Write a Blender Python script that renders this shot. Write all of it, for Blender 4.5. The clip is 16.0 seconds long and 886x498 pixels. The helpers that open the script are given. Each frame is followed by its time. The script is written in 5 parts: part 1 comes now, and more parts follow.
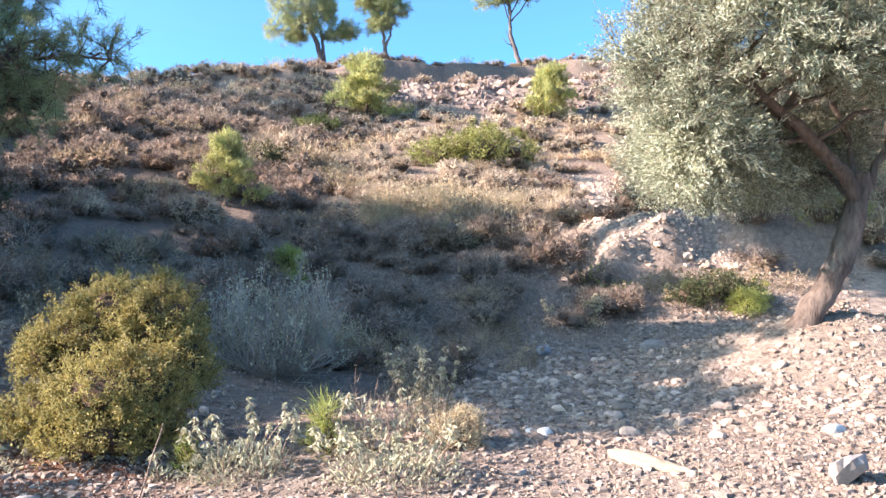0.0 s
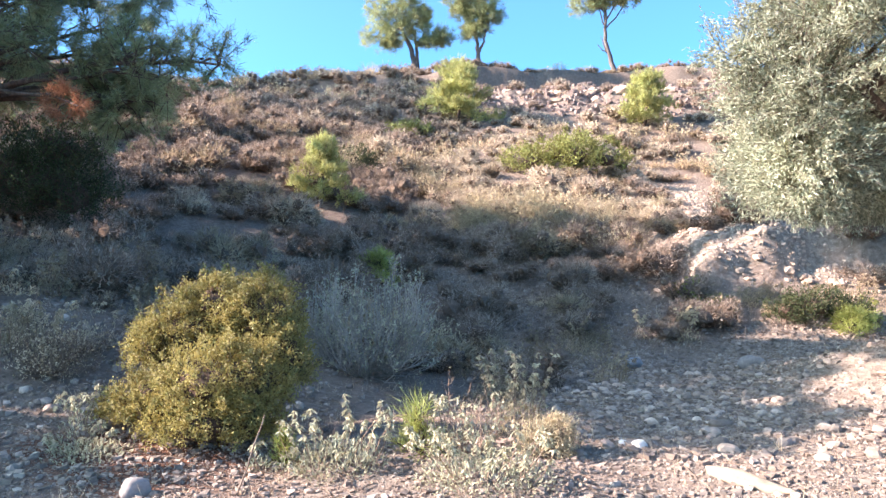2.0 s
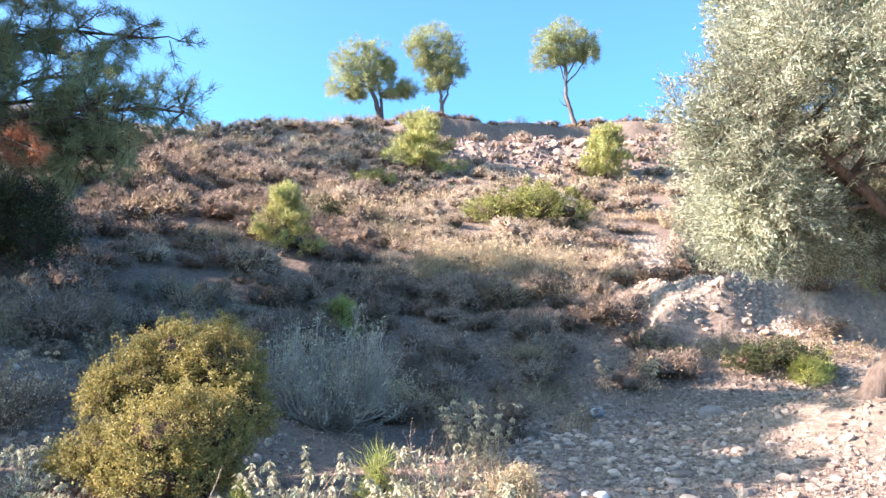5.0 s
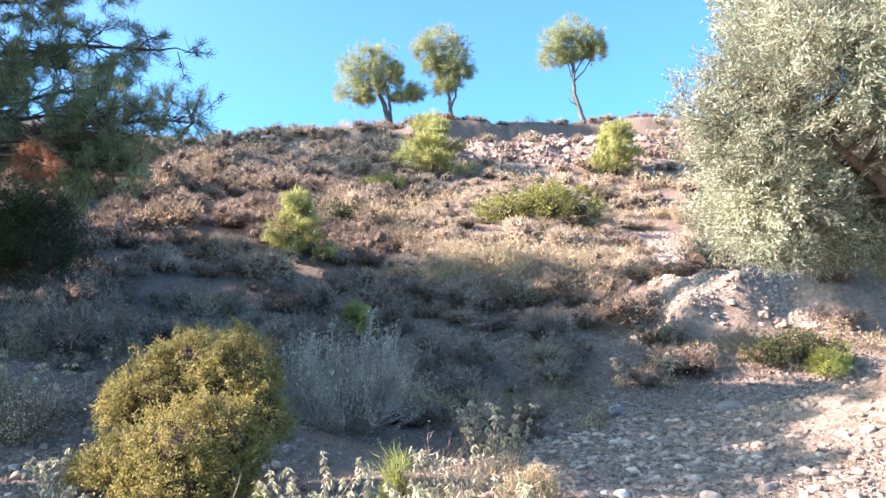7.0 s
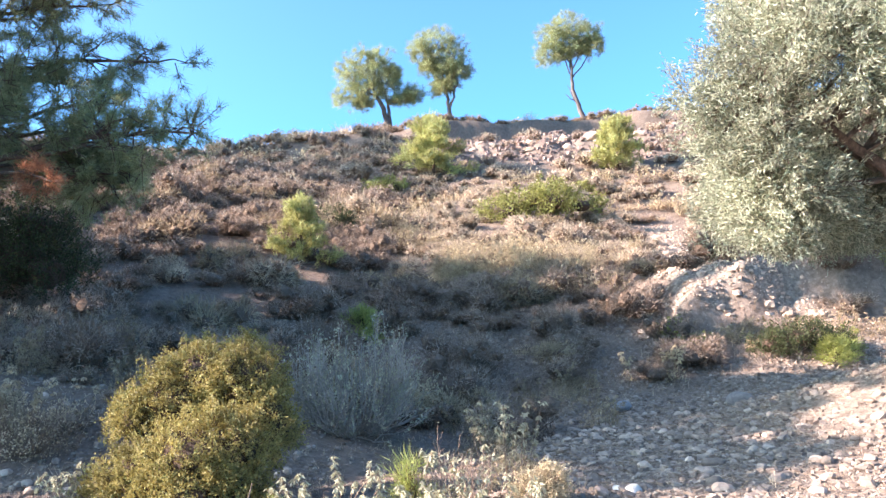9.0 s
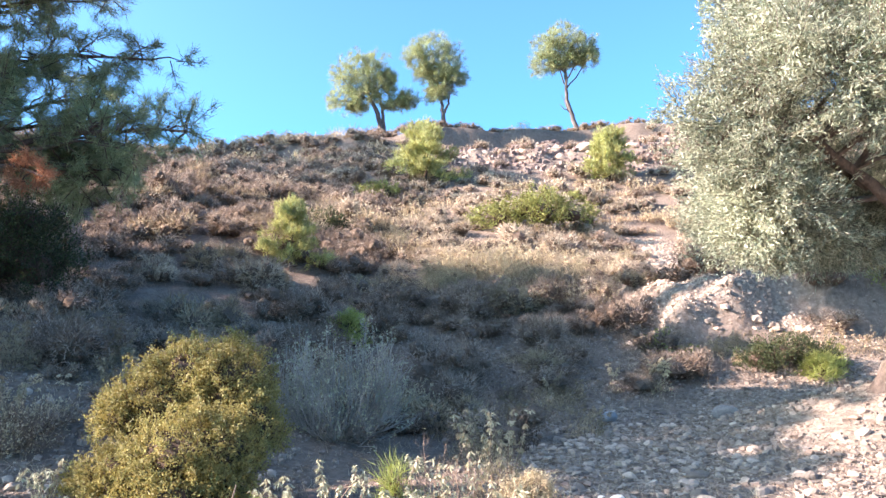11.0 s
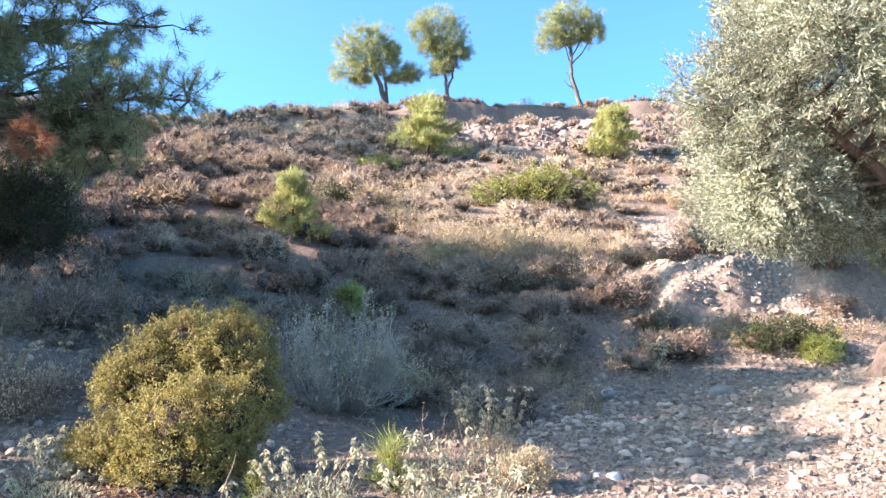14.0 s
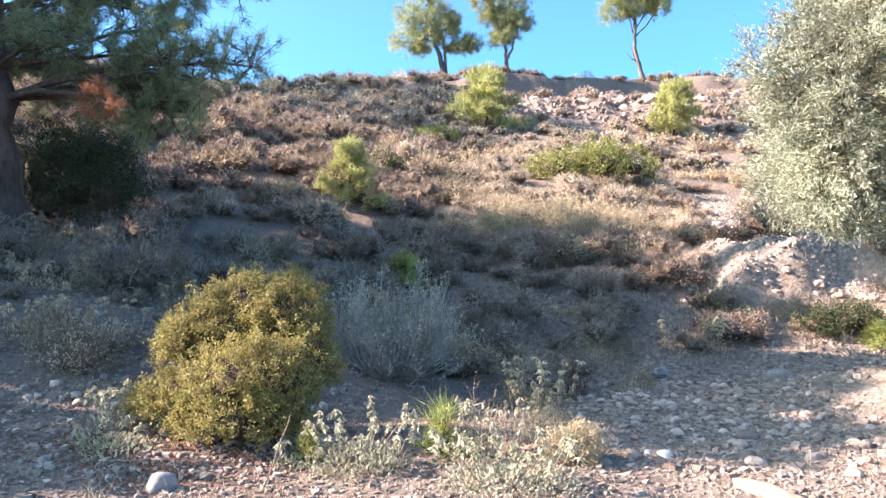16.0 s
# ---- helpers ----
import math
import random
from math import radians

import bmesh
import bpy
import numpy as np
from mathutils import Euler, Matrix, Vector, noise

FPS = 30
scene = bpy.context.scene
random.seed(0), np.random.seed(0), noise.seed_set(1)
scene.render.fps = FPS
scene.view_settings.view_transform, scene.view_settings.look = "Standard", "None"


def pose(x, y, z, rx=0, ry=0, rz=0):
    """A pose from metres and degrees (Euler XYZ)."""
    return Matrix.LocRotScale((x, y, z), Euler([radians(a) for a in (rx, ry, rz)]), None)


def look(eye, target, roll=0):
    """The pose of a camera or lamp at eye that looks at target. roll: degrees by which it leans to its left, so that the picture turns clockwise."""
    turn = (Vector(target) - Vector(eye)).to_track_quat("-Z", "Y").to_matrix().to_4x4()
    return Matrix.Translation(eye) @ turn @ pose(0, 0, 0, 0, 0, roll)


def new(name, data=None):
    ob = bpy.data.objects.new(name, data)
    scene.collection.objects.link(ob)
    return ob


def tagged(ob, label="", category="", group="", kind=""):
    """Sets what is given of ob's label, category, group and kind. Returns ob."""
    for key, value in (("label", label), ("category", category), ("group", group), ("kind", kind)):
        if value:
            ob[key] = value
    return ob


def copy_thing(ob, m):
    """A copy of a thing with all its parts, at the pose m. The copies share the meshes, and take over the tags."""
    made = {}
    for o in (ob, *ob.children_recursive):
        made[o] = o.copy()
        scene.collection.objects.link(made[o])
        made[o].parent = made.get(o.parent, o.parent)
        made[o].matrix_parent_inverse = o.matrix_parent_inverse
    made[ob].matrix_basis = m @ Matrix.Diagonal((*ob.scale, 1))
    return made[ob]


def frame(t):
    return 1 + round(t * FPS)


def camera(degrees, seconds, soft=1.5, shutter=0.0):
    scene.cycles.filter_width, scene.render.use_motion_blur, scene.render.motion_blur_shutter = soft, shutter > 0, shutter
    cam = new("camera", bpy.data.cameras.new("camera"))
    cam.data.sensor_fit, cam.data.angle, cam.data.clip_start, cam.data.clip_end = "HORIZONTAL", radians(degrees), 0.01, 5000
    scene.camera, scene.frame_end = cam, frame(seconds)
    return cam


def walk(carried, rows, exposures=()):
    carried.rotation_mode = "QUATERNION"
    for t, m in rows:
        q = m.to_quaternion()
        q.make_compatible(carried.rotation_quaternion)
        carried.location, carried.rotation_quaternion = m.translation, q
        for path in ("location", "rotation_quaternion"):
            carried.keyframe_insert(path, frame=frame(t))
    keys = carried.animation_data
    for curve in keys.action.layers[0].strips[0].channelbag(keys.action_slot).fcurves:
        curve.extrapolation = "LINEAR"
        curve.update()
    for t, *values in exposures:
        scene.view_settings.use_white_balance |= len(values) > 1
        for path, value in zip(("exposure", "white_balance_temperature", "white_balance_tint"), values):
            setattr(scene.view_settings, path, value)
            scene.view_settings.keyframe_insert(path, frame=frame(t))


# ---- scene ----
import itertools

cam = camera(58.63, 16.0, soft=1.45)
ROWS = [
    (0, pose(0.101, 0.024, 1.614, 87.97, 1.564, -4.142)),
    (0.5, pose(0.086, 0.023, 1.608, 87.066, 1.487, -3.348)),
    (1, pose(0.045, 0.023, 1.598, 86.608, 1.287, -0.339)),
    (1.5, pose(0.026, 0.018, 1.597, 87.306, 0.046, 1.602)),
    (2, pose(0.022, 0.015, 1.601, 88.513, 0.122, 2.157)),
    (2.5, pose(0.026, 0.016, 1.599, 90.085, -0.27, -0.149)),
    (3, pose(0.024, 0.01, 1.596, 91.262, -0.175, -0.954)),
    (5.5, pose(0.02, 0.003, 1.6, 92.132, -0.132, -0.308)),
    (6, pose(0.026, -0.003, 1.604, 92.145, 0.243, 0.144)),
    (6.5, pose(0.028, -0.003, 1.601, 92.277, 0.916, 0.331)),
    (7, pose(0.027, 0.001, 1.601, 92.271, 1.404, 0.446)),
    (7.5, pose(0.029, -0.002, 1.6, 92.162, 2.353, 0.6)),
    (8, pose(0.041, -0.005, 1.603, 92.065, 3.618, 0.784)),
    (10.5, pose(0.023, -0.004, 1.6, 92.871, 2.444, 0.376)),
    (11, pose(0.024, -0.003, 1.598, 92.778, 1.898, 0.031)),
    (11.5, pose(0.008, 0.006, 1.59, 92.499, 1.32, 0.037)),
    (12, pose(0.006, 0.01, 1.584, 91.868, 0.296, 0.126)),
    (12.5, pose(0.007, 0.003, 1.594, 91.15, -0.616, 0.278)),
    (13, pose(0.016, 0.006, 1.601, 90.705, 0.07, 0.262)),
    (13.5, pose(0.018, 0.003, 1.603, 90.822, 1.467, 0.153)),
    (14, pose(0.009, -0.002, 1.605, 90.953, 0.71, 0.011)),
    (14.5, pose(-0, -0, 1.6, 91.6, -0, 0)),
    (15, pose(-0.013, -0.002, 1.589, 91.217, -0.737, 2.029)),
    (15.5, pose(-0.01, 0.002, 1.587, 90.03, -1.256, 2.976)),
    (16, pose(-0.011, 0.008, 1.586, 88.925, -1.069, 3.898)),
]
walk(cam, ROWS, [(0, 1.8, 6700, 26), (1.0, 1.83, 6700, 26), (2.5, 1.92, 6700, 26), (16, 1.92, 6700, 26)])

# ---- light: clear sky, low late sun from the valley's left ----
SUN_WAY = Vector((-0.985, -0.13, 0.53)).normalized()      # towards the sun
world = bpy.data.worlds.new("sky")
scene.world = world
world.use_nodes = True
wn = world.node_tree.nodes
sky = wn.new("ShaderNodeTexSky")
sky.sky_type = "NISHITA"
sky.sun_disc = False
sky.sun_elevation = math.asin(SUN_WAY.z)
sky.sun_rotation = math.atan2(SUN_WAY.x, SUN_WAY.y)
sky.air_density, sky.dust_density, sky.ozone_density = 0.7, 5.0, 4.0
sky.altitude = 1200
wn["Background"].inputs["Strength"].default_value = 0.127
clear = wn.new("ShaderNodeMix")                          # the deep cyan of very clear dry air
clear.data_type, clear.blend_type = "RGBA", "MULTIPLY"
clear.inputs[0].default_value, clear.inputs[7].default_value = 1.0, (0.18, 0.81, 1.0, 1)
world.node_tree.links.new(sky.outputs["Color"], clear.inputs[6])
warm_fill = wn.new("ShaderNodeTexSky")                        # second, dusty sky added to warm the shade from the unseen sun side
warm_fill.sky_type = "NISHITA"
warm_fill.sun_disc = False
warm_fill.sun_elevation, warm_fill.sun_rotation = sky.sun_elevation, sky.sun_rotation
warm_fill.air_density, warm_fill.dust_density, warm_fill.ozone_density = 1.0, 10.0, 1.0
both = wn.new("ShaderNodeMix")
both.data_type, both.blend_type = "RGBA", "ADD"
both.inputs[0].default_value = 0.24
world.node_tree.links.new(clear.outputs[2], both.inputs[6])
world.node_tree.links.new(warm_fill.outputs["Color"], both.inputs[7])
world.node_tree.links.new(both.outputs[2], wn["Background"].inputs["Color"])
sun = new("sun", bpy.data.lights.new("sun", "SUN"))
sun.data.energy, sun.data.angle, sun.data.color = 4.95, radians(0.55), (1.0, 0.915, 0.83)
sun.matrix_world = look(SUN_WAY * 60, (0, 0, 0))

# ---- number helpers ----
def rng_of(seed):
    return np.random.default_rng(seed)


def vnoise(x, y, scale, seed=0):
    """Smooth value noise, -1..1, of the given cell size in metres."""
    x, y = np.asarray(x, float) / scale + seed * 17.3, np.asarray(y, float) / scale - seed * 9.7
    xi, yi = np.floor(x), np.floor(y)
    fx, fy = x - xi, y - yi
    fx, fy = fx * fx * (3 - 2 * fx), fy * fy * (3 - 2 * fy)

    def h(a, b):
        v = np.sin(a * 127.1 + b * 311.7 + seed * 74.7) * 43758.5453
        return v - np.floor(v)
    top = h(xi, yi) * (1 - fx) + h(xi + 1, yi) * fx
    low = h(xi, yi + 1) * (1 - fx) + h(xi + 1, yi + 1) * fx
    return 2 * (top * (1 - fy) + low * fy) - 1


def step(a, b, v):
    s = np.clip((np.asarray(v, float) - a) / (b - a), 0, 1)
    return s * s * (3 - 2 * s)


# ---- the lie of the land ----
PROFILE_Y = (-400, -30, 0, 6, 8.5, 12.5, 14, 15.2, 17, 20, 25, 29, 36, 44, 47.8, 49.0, 50.2, 54, 75, 130, 400, 3000)
PROFILE_Z = (-6, -0.5, 0, 0, -0.4, -0.5, -0.2, 0.1, 0.65, 1.35, 2.85, 4.0, 6.2, 8.8, 9.9, 11.1, 11.35, 11.3, 9.5, -2, -12, -40)


def ground(x, y):
    x, y = np.asarray(x, float), np.asarray(y, float)
    lag = 0.4 * np.clip(x - 3, -5, 7) * step(41, 46, y) * (1 - step(52, 62, y))      # the scar's face turns away from the sun
    base = sum(np.interp(y - lag + o, PROFILE_Y, PROFILE_Z) for o in (-0.6, -0.3, 0, 0.3, 0.6)) / 5
    gully = 0.45 * step(6.5, 9, y) * (1 - step(13, 15.5, y)) * (1 - step(-3.0, 0.5, x))
    left = 0.25 * np.clip(-x - 1.5, 0, 14) * step(4.6, 8, y) * (1 - step(26, 44, y))
    dip = -0.95 * step(2.5, 7, x) * step(18, 23, y) * (1 - step(31, 42, y))
    ridge = np.where(x > 0, 0.045, 0.022) * np.clip(x, -40, 40) * step(30, 50, y) - 0.5 * (1 - step(-3.0, -0.6, x)) * step(40, 48, y)
    mound = 0.78 * np.exp(-((x - 5.6) / 1.9) ** 2 - ((y - 9.3) / 1.6) ** 2)
    bank = 0.64 * step(3.9, 5.0, x + 0.5 * vnoise(x, y, 0.9, 8)) * (step(16.05, 16.8, y + 0.55 * vnoise(x, y, 1.3, 5) + 0.3 * vnoise(x, y, 0.5, 9)) - 0.8 * step(18, 22.5, y))
    bank = bank + 0.14 * np.clip(x - 4.2, 0, 4) * step(15.9, 17, y) * (1 - step(19, 24, y))
    scar = -1.25 * step(-3.5, 0, x) * (1 - step(13, 17, x)) * step(44, 47.5, y - lag) * (1 - step(48.9, 49.4, y - lag + 0.25 * vnoise(x, y, 1.1, 10)))
    rough = (0.05 + 0.1 * step(14, 20, y)) * vnoise(x, y, 2.3, 1) + 0.03 * vnoise(x, y, 0.8, 2)
    rough = rough + 0.012 * vnoise(x, y, 0.3, 3)
    crag = 0.5 * step(0.5, 3, x) * (1 - step(13, 18, x)) * step(39, 41, y) * (1 - step(48.5, 49.5, y)) * np.abs(vnoise(x, y * 1.8, 1.5, 6) + 0.5 * vnoise(x, y * 1.6, 0.7, 7))
    crumble = step(3.6, 4.6, x) * (1 - step(7, 9, x)) * step(15, 16, y) * (1 - step(18.5, 20, y)) * (0.09 * vnoise(x, y, 0.9, 14) + 0.11 * vnoise(x, y, 0.42, 15) + 0.1 * np.abs(vnoise(x, y, 0.27, 16)))
    far = 0.35 * step(22, 40, y) * vnoise(x, y, 7.0, 4)
    return base + gully + left + dip + ridge + mound + bank + scar + rough + far + crag + crumble


def spot(x, y, dz=0.0):
    return Vector((x, y, float(ground(x, y)) + dz))


# ---- mesh helpers ----
class Geo:
    """Gathers vertices and faces, to be made into one mesh."""

    def __init__(self):
        self.v, self.f, self.n = [], [], 0

    def add(self, verts, faces):
        verts = np.asarray(verts, float).reshape(-1, 3)
        self.v.append(verts)
        self.f.append(np.asarray(faces, int) + self.n)
        self.n += len(verts)
        return self

    def mesh(self, name, smooth=False):
        me = bpy.data.meshes.new(name)
        v = np.concatenate(self.v)
        sizes = np.concatenate([np.full(len(f), f.shape[1]) for f in self.f])
        loops = np.concatenate([f.ravel() for f in self.f])
        me.vertices.add(len(v))
        me.vertices.foreach_set("co", v.ravel())
        me.loops.add(len(loops))
        me.loops.foreach_set("vertex_index", loops)
        me.polygons.add(len(sizes))
        me.polygons.foreach_set("loop_start", np.concatenate([[0], np.cumsum(sizes)[:-1]]))
        me.polygons.foreach_set("use_smooth", np.full(len(sizes), smooth))
        me.update(calc_edges=True)
        return me


def part(name, geo, material, parent, label="", smooth=False):
    """Links gathered geometry, or a ready mesh, as one mesh object under a thing or a part."""
    me = geo.mesh(name, smooth) if isinstance(geo, Geo) else geo
    if not me.materials:
        me.materials.append(material)
    ob = new(name, me)
    ob.parent = parent
    return tagged(ob, label)


def unit(a):
    return a / np.maximum(np.linalg.norm(a, axis=-1, keepdims=True), 1e-9)


def leaf_quads(geo, p, d, length, width, rng, fold=0.25, facing=None, loose=0.5):
    """Small folded leaves: rhombs of two triangles, from p along d; they turn their faces towards facing, where it is given."""
    p, d = np.asarray(p, float), unit(np.asarray(d, float))
    n = len(p)
    length = np.broadcast_to(length, n)[:, None]
    width = np.broadcast_to(width, n)[:, None]
    way = rng.normal(size=(n, 3)) if facing is None else unit(facing) + loose * rng.normal(size=(n, 3))
    s = unit(np.cross(d, way))
    k = np.cross(d, s)
    v = np.stack([p, p + d * length * 0.45 + s * width * 0.5 + k * width * fold,
                  p + d * length, p + d * length * 0.45 - s * width * 0.5 + k * width * fold], 1)
    geo.add(v, np.arange(4 * n).reshape(n, 4))
    return geo


def needle_tris(geo, p, d, length, width, rng):
    p, d = np.asarray(p, float), unit(np.asarray(d, float))
    n = len(p)
    length = np.broadcast_to(length, n)[:, None]
    s = unit(np.cross(d, rng.normal(size=(n, 3)))) * width * 0.5
    v = np.stack([p + s, p - s, p + d * length], 1)
    geo.add(v, np.arange(3 * n).reshape(n, 3))
    return geo


def tube(geo, pts, radii, sides=6, rng=None, knobs=0.0):
    """A tapered round limb along a polyline."""
    pts = np.asarray(pts, float)
    radii = np.broadcast_to(np.asarray(radii, float), len(pts))
    t = unit(np.gradient(pts, axis=0))
    ref = np.array([0.31, 0.87, 0.38])
    a = unit(np.cross(t, ref))
    b = np.cross(t, a)
    ang = np.arange(sides) * 2 * np.pi / sides
    ring = np.cos(ang)[None, :, None] * a[:, None] + np.sin(ang)[None, :, None] * b[:, None]
    r = radii[:, None, None]
    if rng is not None and knobs:
        r = r * (1 + knobs * rng.uniform(-1, 1, (len(pts), sides, 1)))
    v = pts[:, None] + ring * r
    i = np.arange(len(pts) - 1)[:, None] * sides
    j = np.arange(sides)[None]
    k = (j + 1) % sides
    f = np.stack([i + j, i + k, i + sides + k, i + sides + j], -1).reshape(-1, 4)
    geo.add(v, f)
    return geo


def curve_points(a, b, bow, n, rng, wobble=0.0):
    """Points from a to b, bowed by the vector bow, a little crooked."""
    a, b, bow = np.asarray(a, float), np.asarray(b, float), np.asarray(bow, float)
    s = np.linspace(0, 1, n)[:, None]
    w = rng.normal(size=(n, 3)) * wobble * np.sin(np.pi * s)
    return a + (b - a) * s + bow * 4 * s * (1 - s) + w


def ball_dirs(n, rng, low=-0.2):
    z = rng.uniform(low, 1, n)
    a = rng.uniform(0, 2 * np.pi, n)
    r = np.sqrt(np.maximum(0, 1 - z * z))
    return np.stack([r * np.cos(a), r * np.sin(a), z], 1)


def ico(level):
    bm = bmesh.new()
    bmesh.ops.create_icosphere(bm, subdivisions=level, radius=1)
    v = np.array([q.co[:] for q in bm.verts])
    f = np.array([[q.index for q in p.verts] for p in bm.faces])
    bm.free()
    return v, f


ICOS = {n: ico(n) for n in (1, 2, 3)}


def turn_z(v, a):
    c, s = np.cos(a), np.sin(a)
    return np.stack([v[..., 0] * c - v[..., 1] * s, v[..., 0] * s + v[..., 1] * c, v[..., 2]], -1)


# ---- materials ----
def mat(name):
    m = bpy.data.materials.new(name)
    m.use_nodes = True
    return m, m.node_tree.nodes, m.node_tree.links, m.node_tree.nodes["Principled BSDF"]


def ramp(nodes, stops):
    r = nodes.new("ShaderNodeValToRGB")
    e = r.color_ramp.elements
    while len(e) < len(stops):
        e.new(0.5)
    for el, (at, c) in zip(e, stops):
        el.position, el.color = at, (*c, 1)
    return r


def noise_node(nodes, links, scale, detail=4.0, rough=0.6, coords=None):
    n = nodes.new("ShaderNodeTexNoise")
    n.inputs["Scale"].default_value = scale
    n.inputs["Detail"].default_value = detail
    n.inputs["Roughness"].default_value = rough
    if coords is not None:
        links.new(coords, n.inputs["Vector"])
    return n


def mix_node(nodes, links, kind, a, b, fac):
    m = nodes.new("ShaderNodeMix")
    m.data_type, m.blend_type = "RGBA", kind
    for socket, v in ((m.inputs[0], fac), (m.inputs[6], a), (m.inputs[7], b)):
        if isinstance(v, bpy.types.NodeSocket):
            links.new(v, socket)
        else:
            socket.default_value = v if isinstance(v, float) else (*v, 1)
    return m.outputs[2]


def leaf_material(name, dark, light, through_light=0.35, gloss=0.25, rough=0.55, patch=0.7):
    """Leaves that differ one by one and from patch to patch; light passes through in part."""
    m, n, l, bsdf = mat(name)
    g = n.new("ShaderNodeNewGeometry")
    one = ramp(n, [(0.0, dark), (1.0, light)])
    l.new(g.outputs["Random Per Island"], one.inputs["Fac"])
    big = noise_node(n, l, 1.4, 2.0, 0.5, g.outputs["Position"])
    tone = ramp(n, [(0.32, (1 - patch * 0.5,) * 3), (0.68, (1 + patch * 0.25,) * 3)])
    l.new(big.outputs["Fac"], tone.inputs["Fac"])
    col = mix_node(n, l, "MULTIPLY", one.outputs["Color"], tone.outputs["Color"], 1.0)
    l.new(col, bsdf.inputs["Base Color"])
    bsdf.inputs["Roughness"].default_value = rough
    bsdf.inputs["Specular IOR Level"].default_value = gloss
    tr = n.new("ShaderNodeBsdfTranslucent")
    l.new(col, tr.inputs["Color"])
    mx = n.new("ShaderNodeMixShader")
    mx.inputs[0].default_value = through_light
    l.new(bsdf.outputs[0], mx.inputs[1])
    l.new(tr.outputs[0], mx.inputs[2])
    l.new(mx.outputs[0], n["Material Output"].inputs["Surface"])
    return m


def bark_material(name, dark, light, scale=14.0, stretch=0.25, bump=0.6):
    m, n, l, bsdf = mat(name)
    g = n.new("ShaderNodeNewGeometry")
    mp = n.new("ShaderNodeMapping")
    mp.inputs["Scale"].default_value = (1, 1, stretch)
    l.new(g.outputs["Position"], mp.inputs["Vector"])
    a = noise_node(n, l, scale, 6.0, 0.7, mp.outputs["Vector"])
    r = ramp(n, [(0.3, dark), (0.7, light)])
    l.new(a.outputs["Fac"], r.inputs["Fac"])
    b = noise_node(n, l, 2.2, 3.0, 0.5, g.outputs["Position"])
    t = ramp(n, [(0.35, (0.7, 0.68, 0.66)), (0.65, (1.1, 1.08, 1.05))])
    l.new(b.outputs["Fac"], t.inputs["Fac"])
    l.new(mix_node(n, l, "MULTIPLY", r.outputs["Color"], t.outputs["Color"], 1.0), bsdf.inputs["Base Color"])
    bp = n.new("ShaderNodeBump")
    bp.inputs["Strength"].default_value, bp.inputs["Distance"].default_value = bump, 0.035
    l.new(a.outputs["Fac"], bp.inputs["Height"])
    l.new(bp.outputs["Normal"], bsdf.inputs["Normal"])
    bsdf.inputs["Roughness"].default_value = 0.9
    bsdf.inputs["Specular IOR Level"].default_value = 0.15
    return m


def stone_material(name, tones, per="island"):
    m, n, l, bsdf = mat(name)
    g = n.new("ShaderNodeNewGeometry")
    if per == "island":
        rnd = g.outputs["Random Per Island"]
    else:
        rnd = n.new("ShaderNodeObjectInfo").outputs["Random"]
    r = ramp(n, [(i / (len(tones) - 1), c) for i, c in enumerate(tones)])
    l.new(rnd, r.inputs["Fac"])
    a = noise_node(n, l, 22.0, 6.0, 0.7, g.outputs["Position"])
    t = ramp(n, [(0.3, (0.7, 0.69, 0.67)), (0.7, (1.15, 1.13, 1.1))])
    l.new(a.outputs["Fac"], t.inputs["Fac"])
    l.new(mix_node(n, l, "MULTIPLY", r.outputs["Color"], t.outputs["Color"], 1.0), bsdf.inputs["Base Color"])
    bp = n.new("ShaderNodeBump")
    bp.inputs["Strength"].default_value, bp.inputs["Distance"].default_value = 0.4, 0.008
    l.new(a.outputs["Fac"], bp.inputs["Height"])
    l.new(bp.outputs["Normal"], bsdf.inputs["Normal"])
    bsdf.inputs["Roughness"].default_value = 0.85
    bsdf.inputs["Specular IOR Level"].default_value = 0.25
    return m


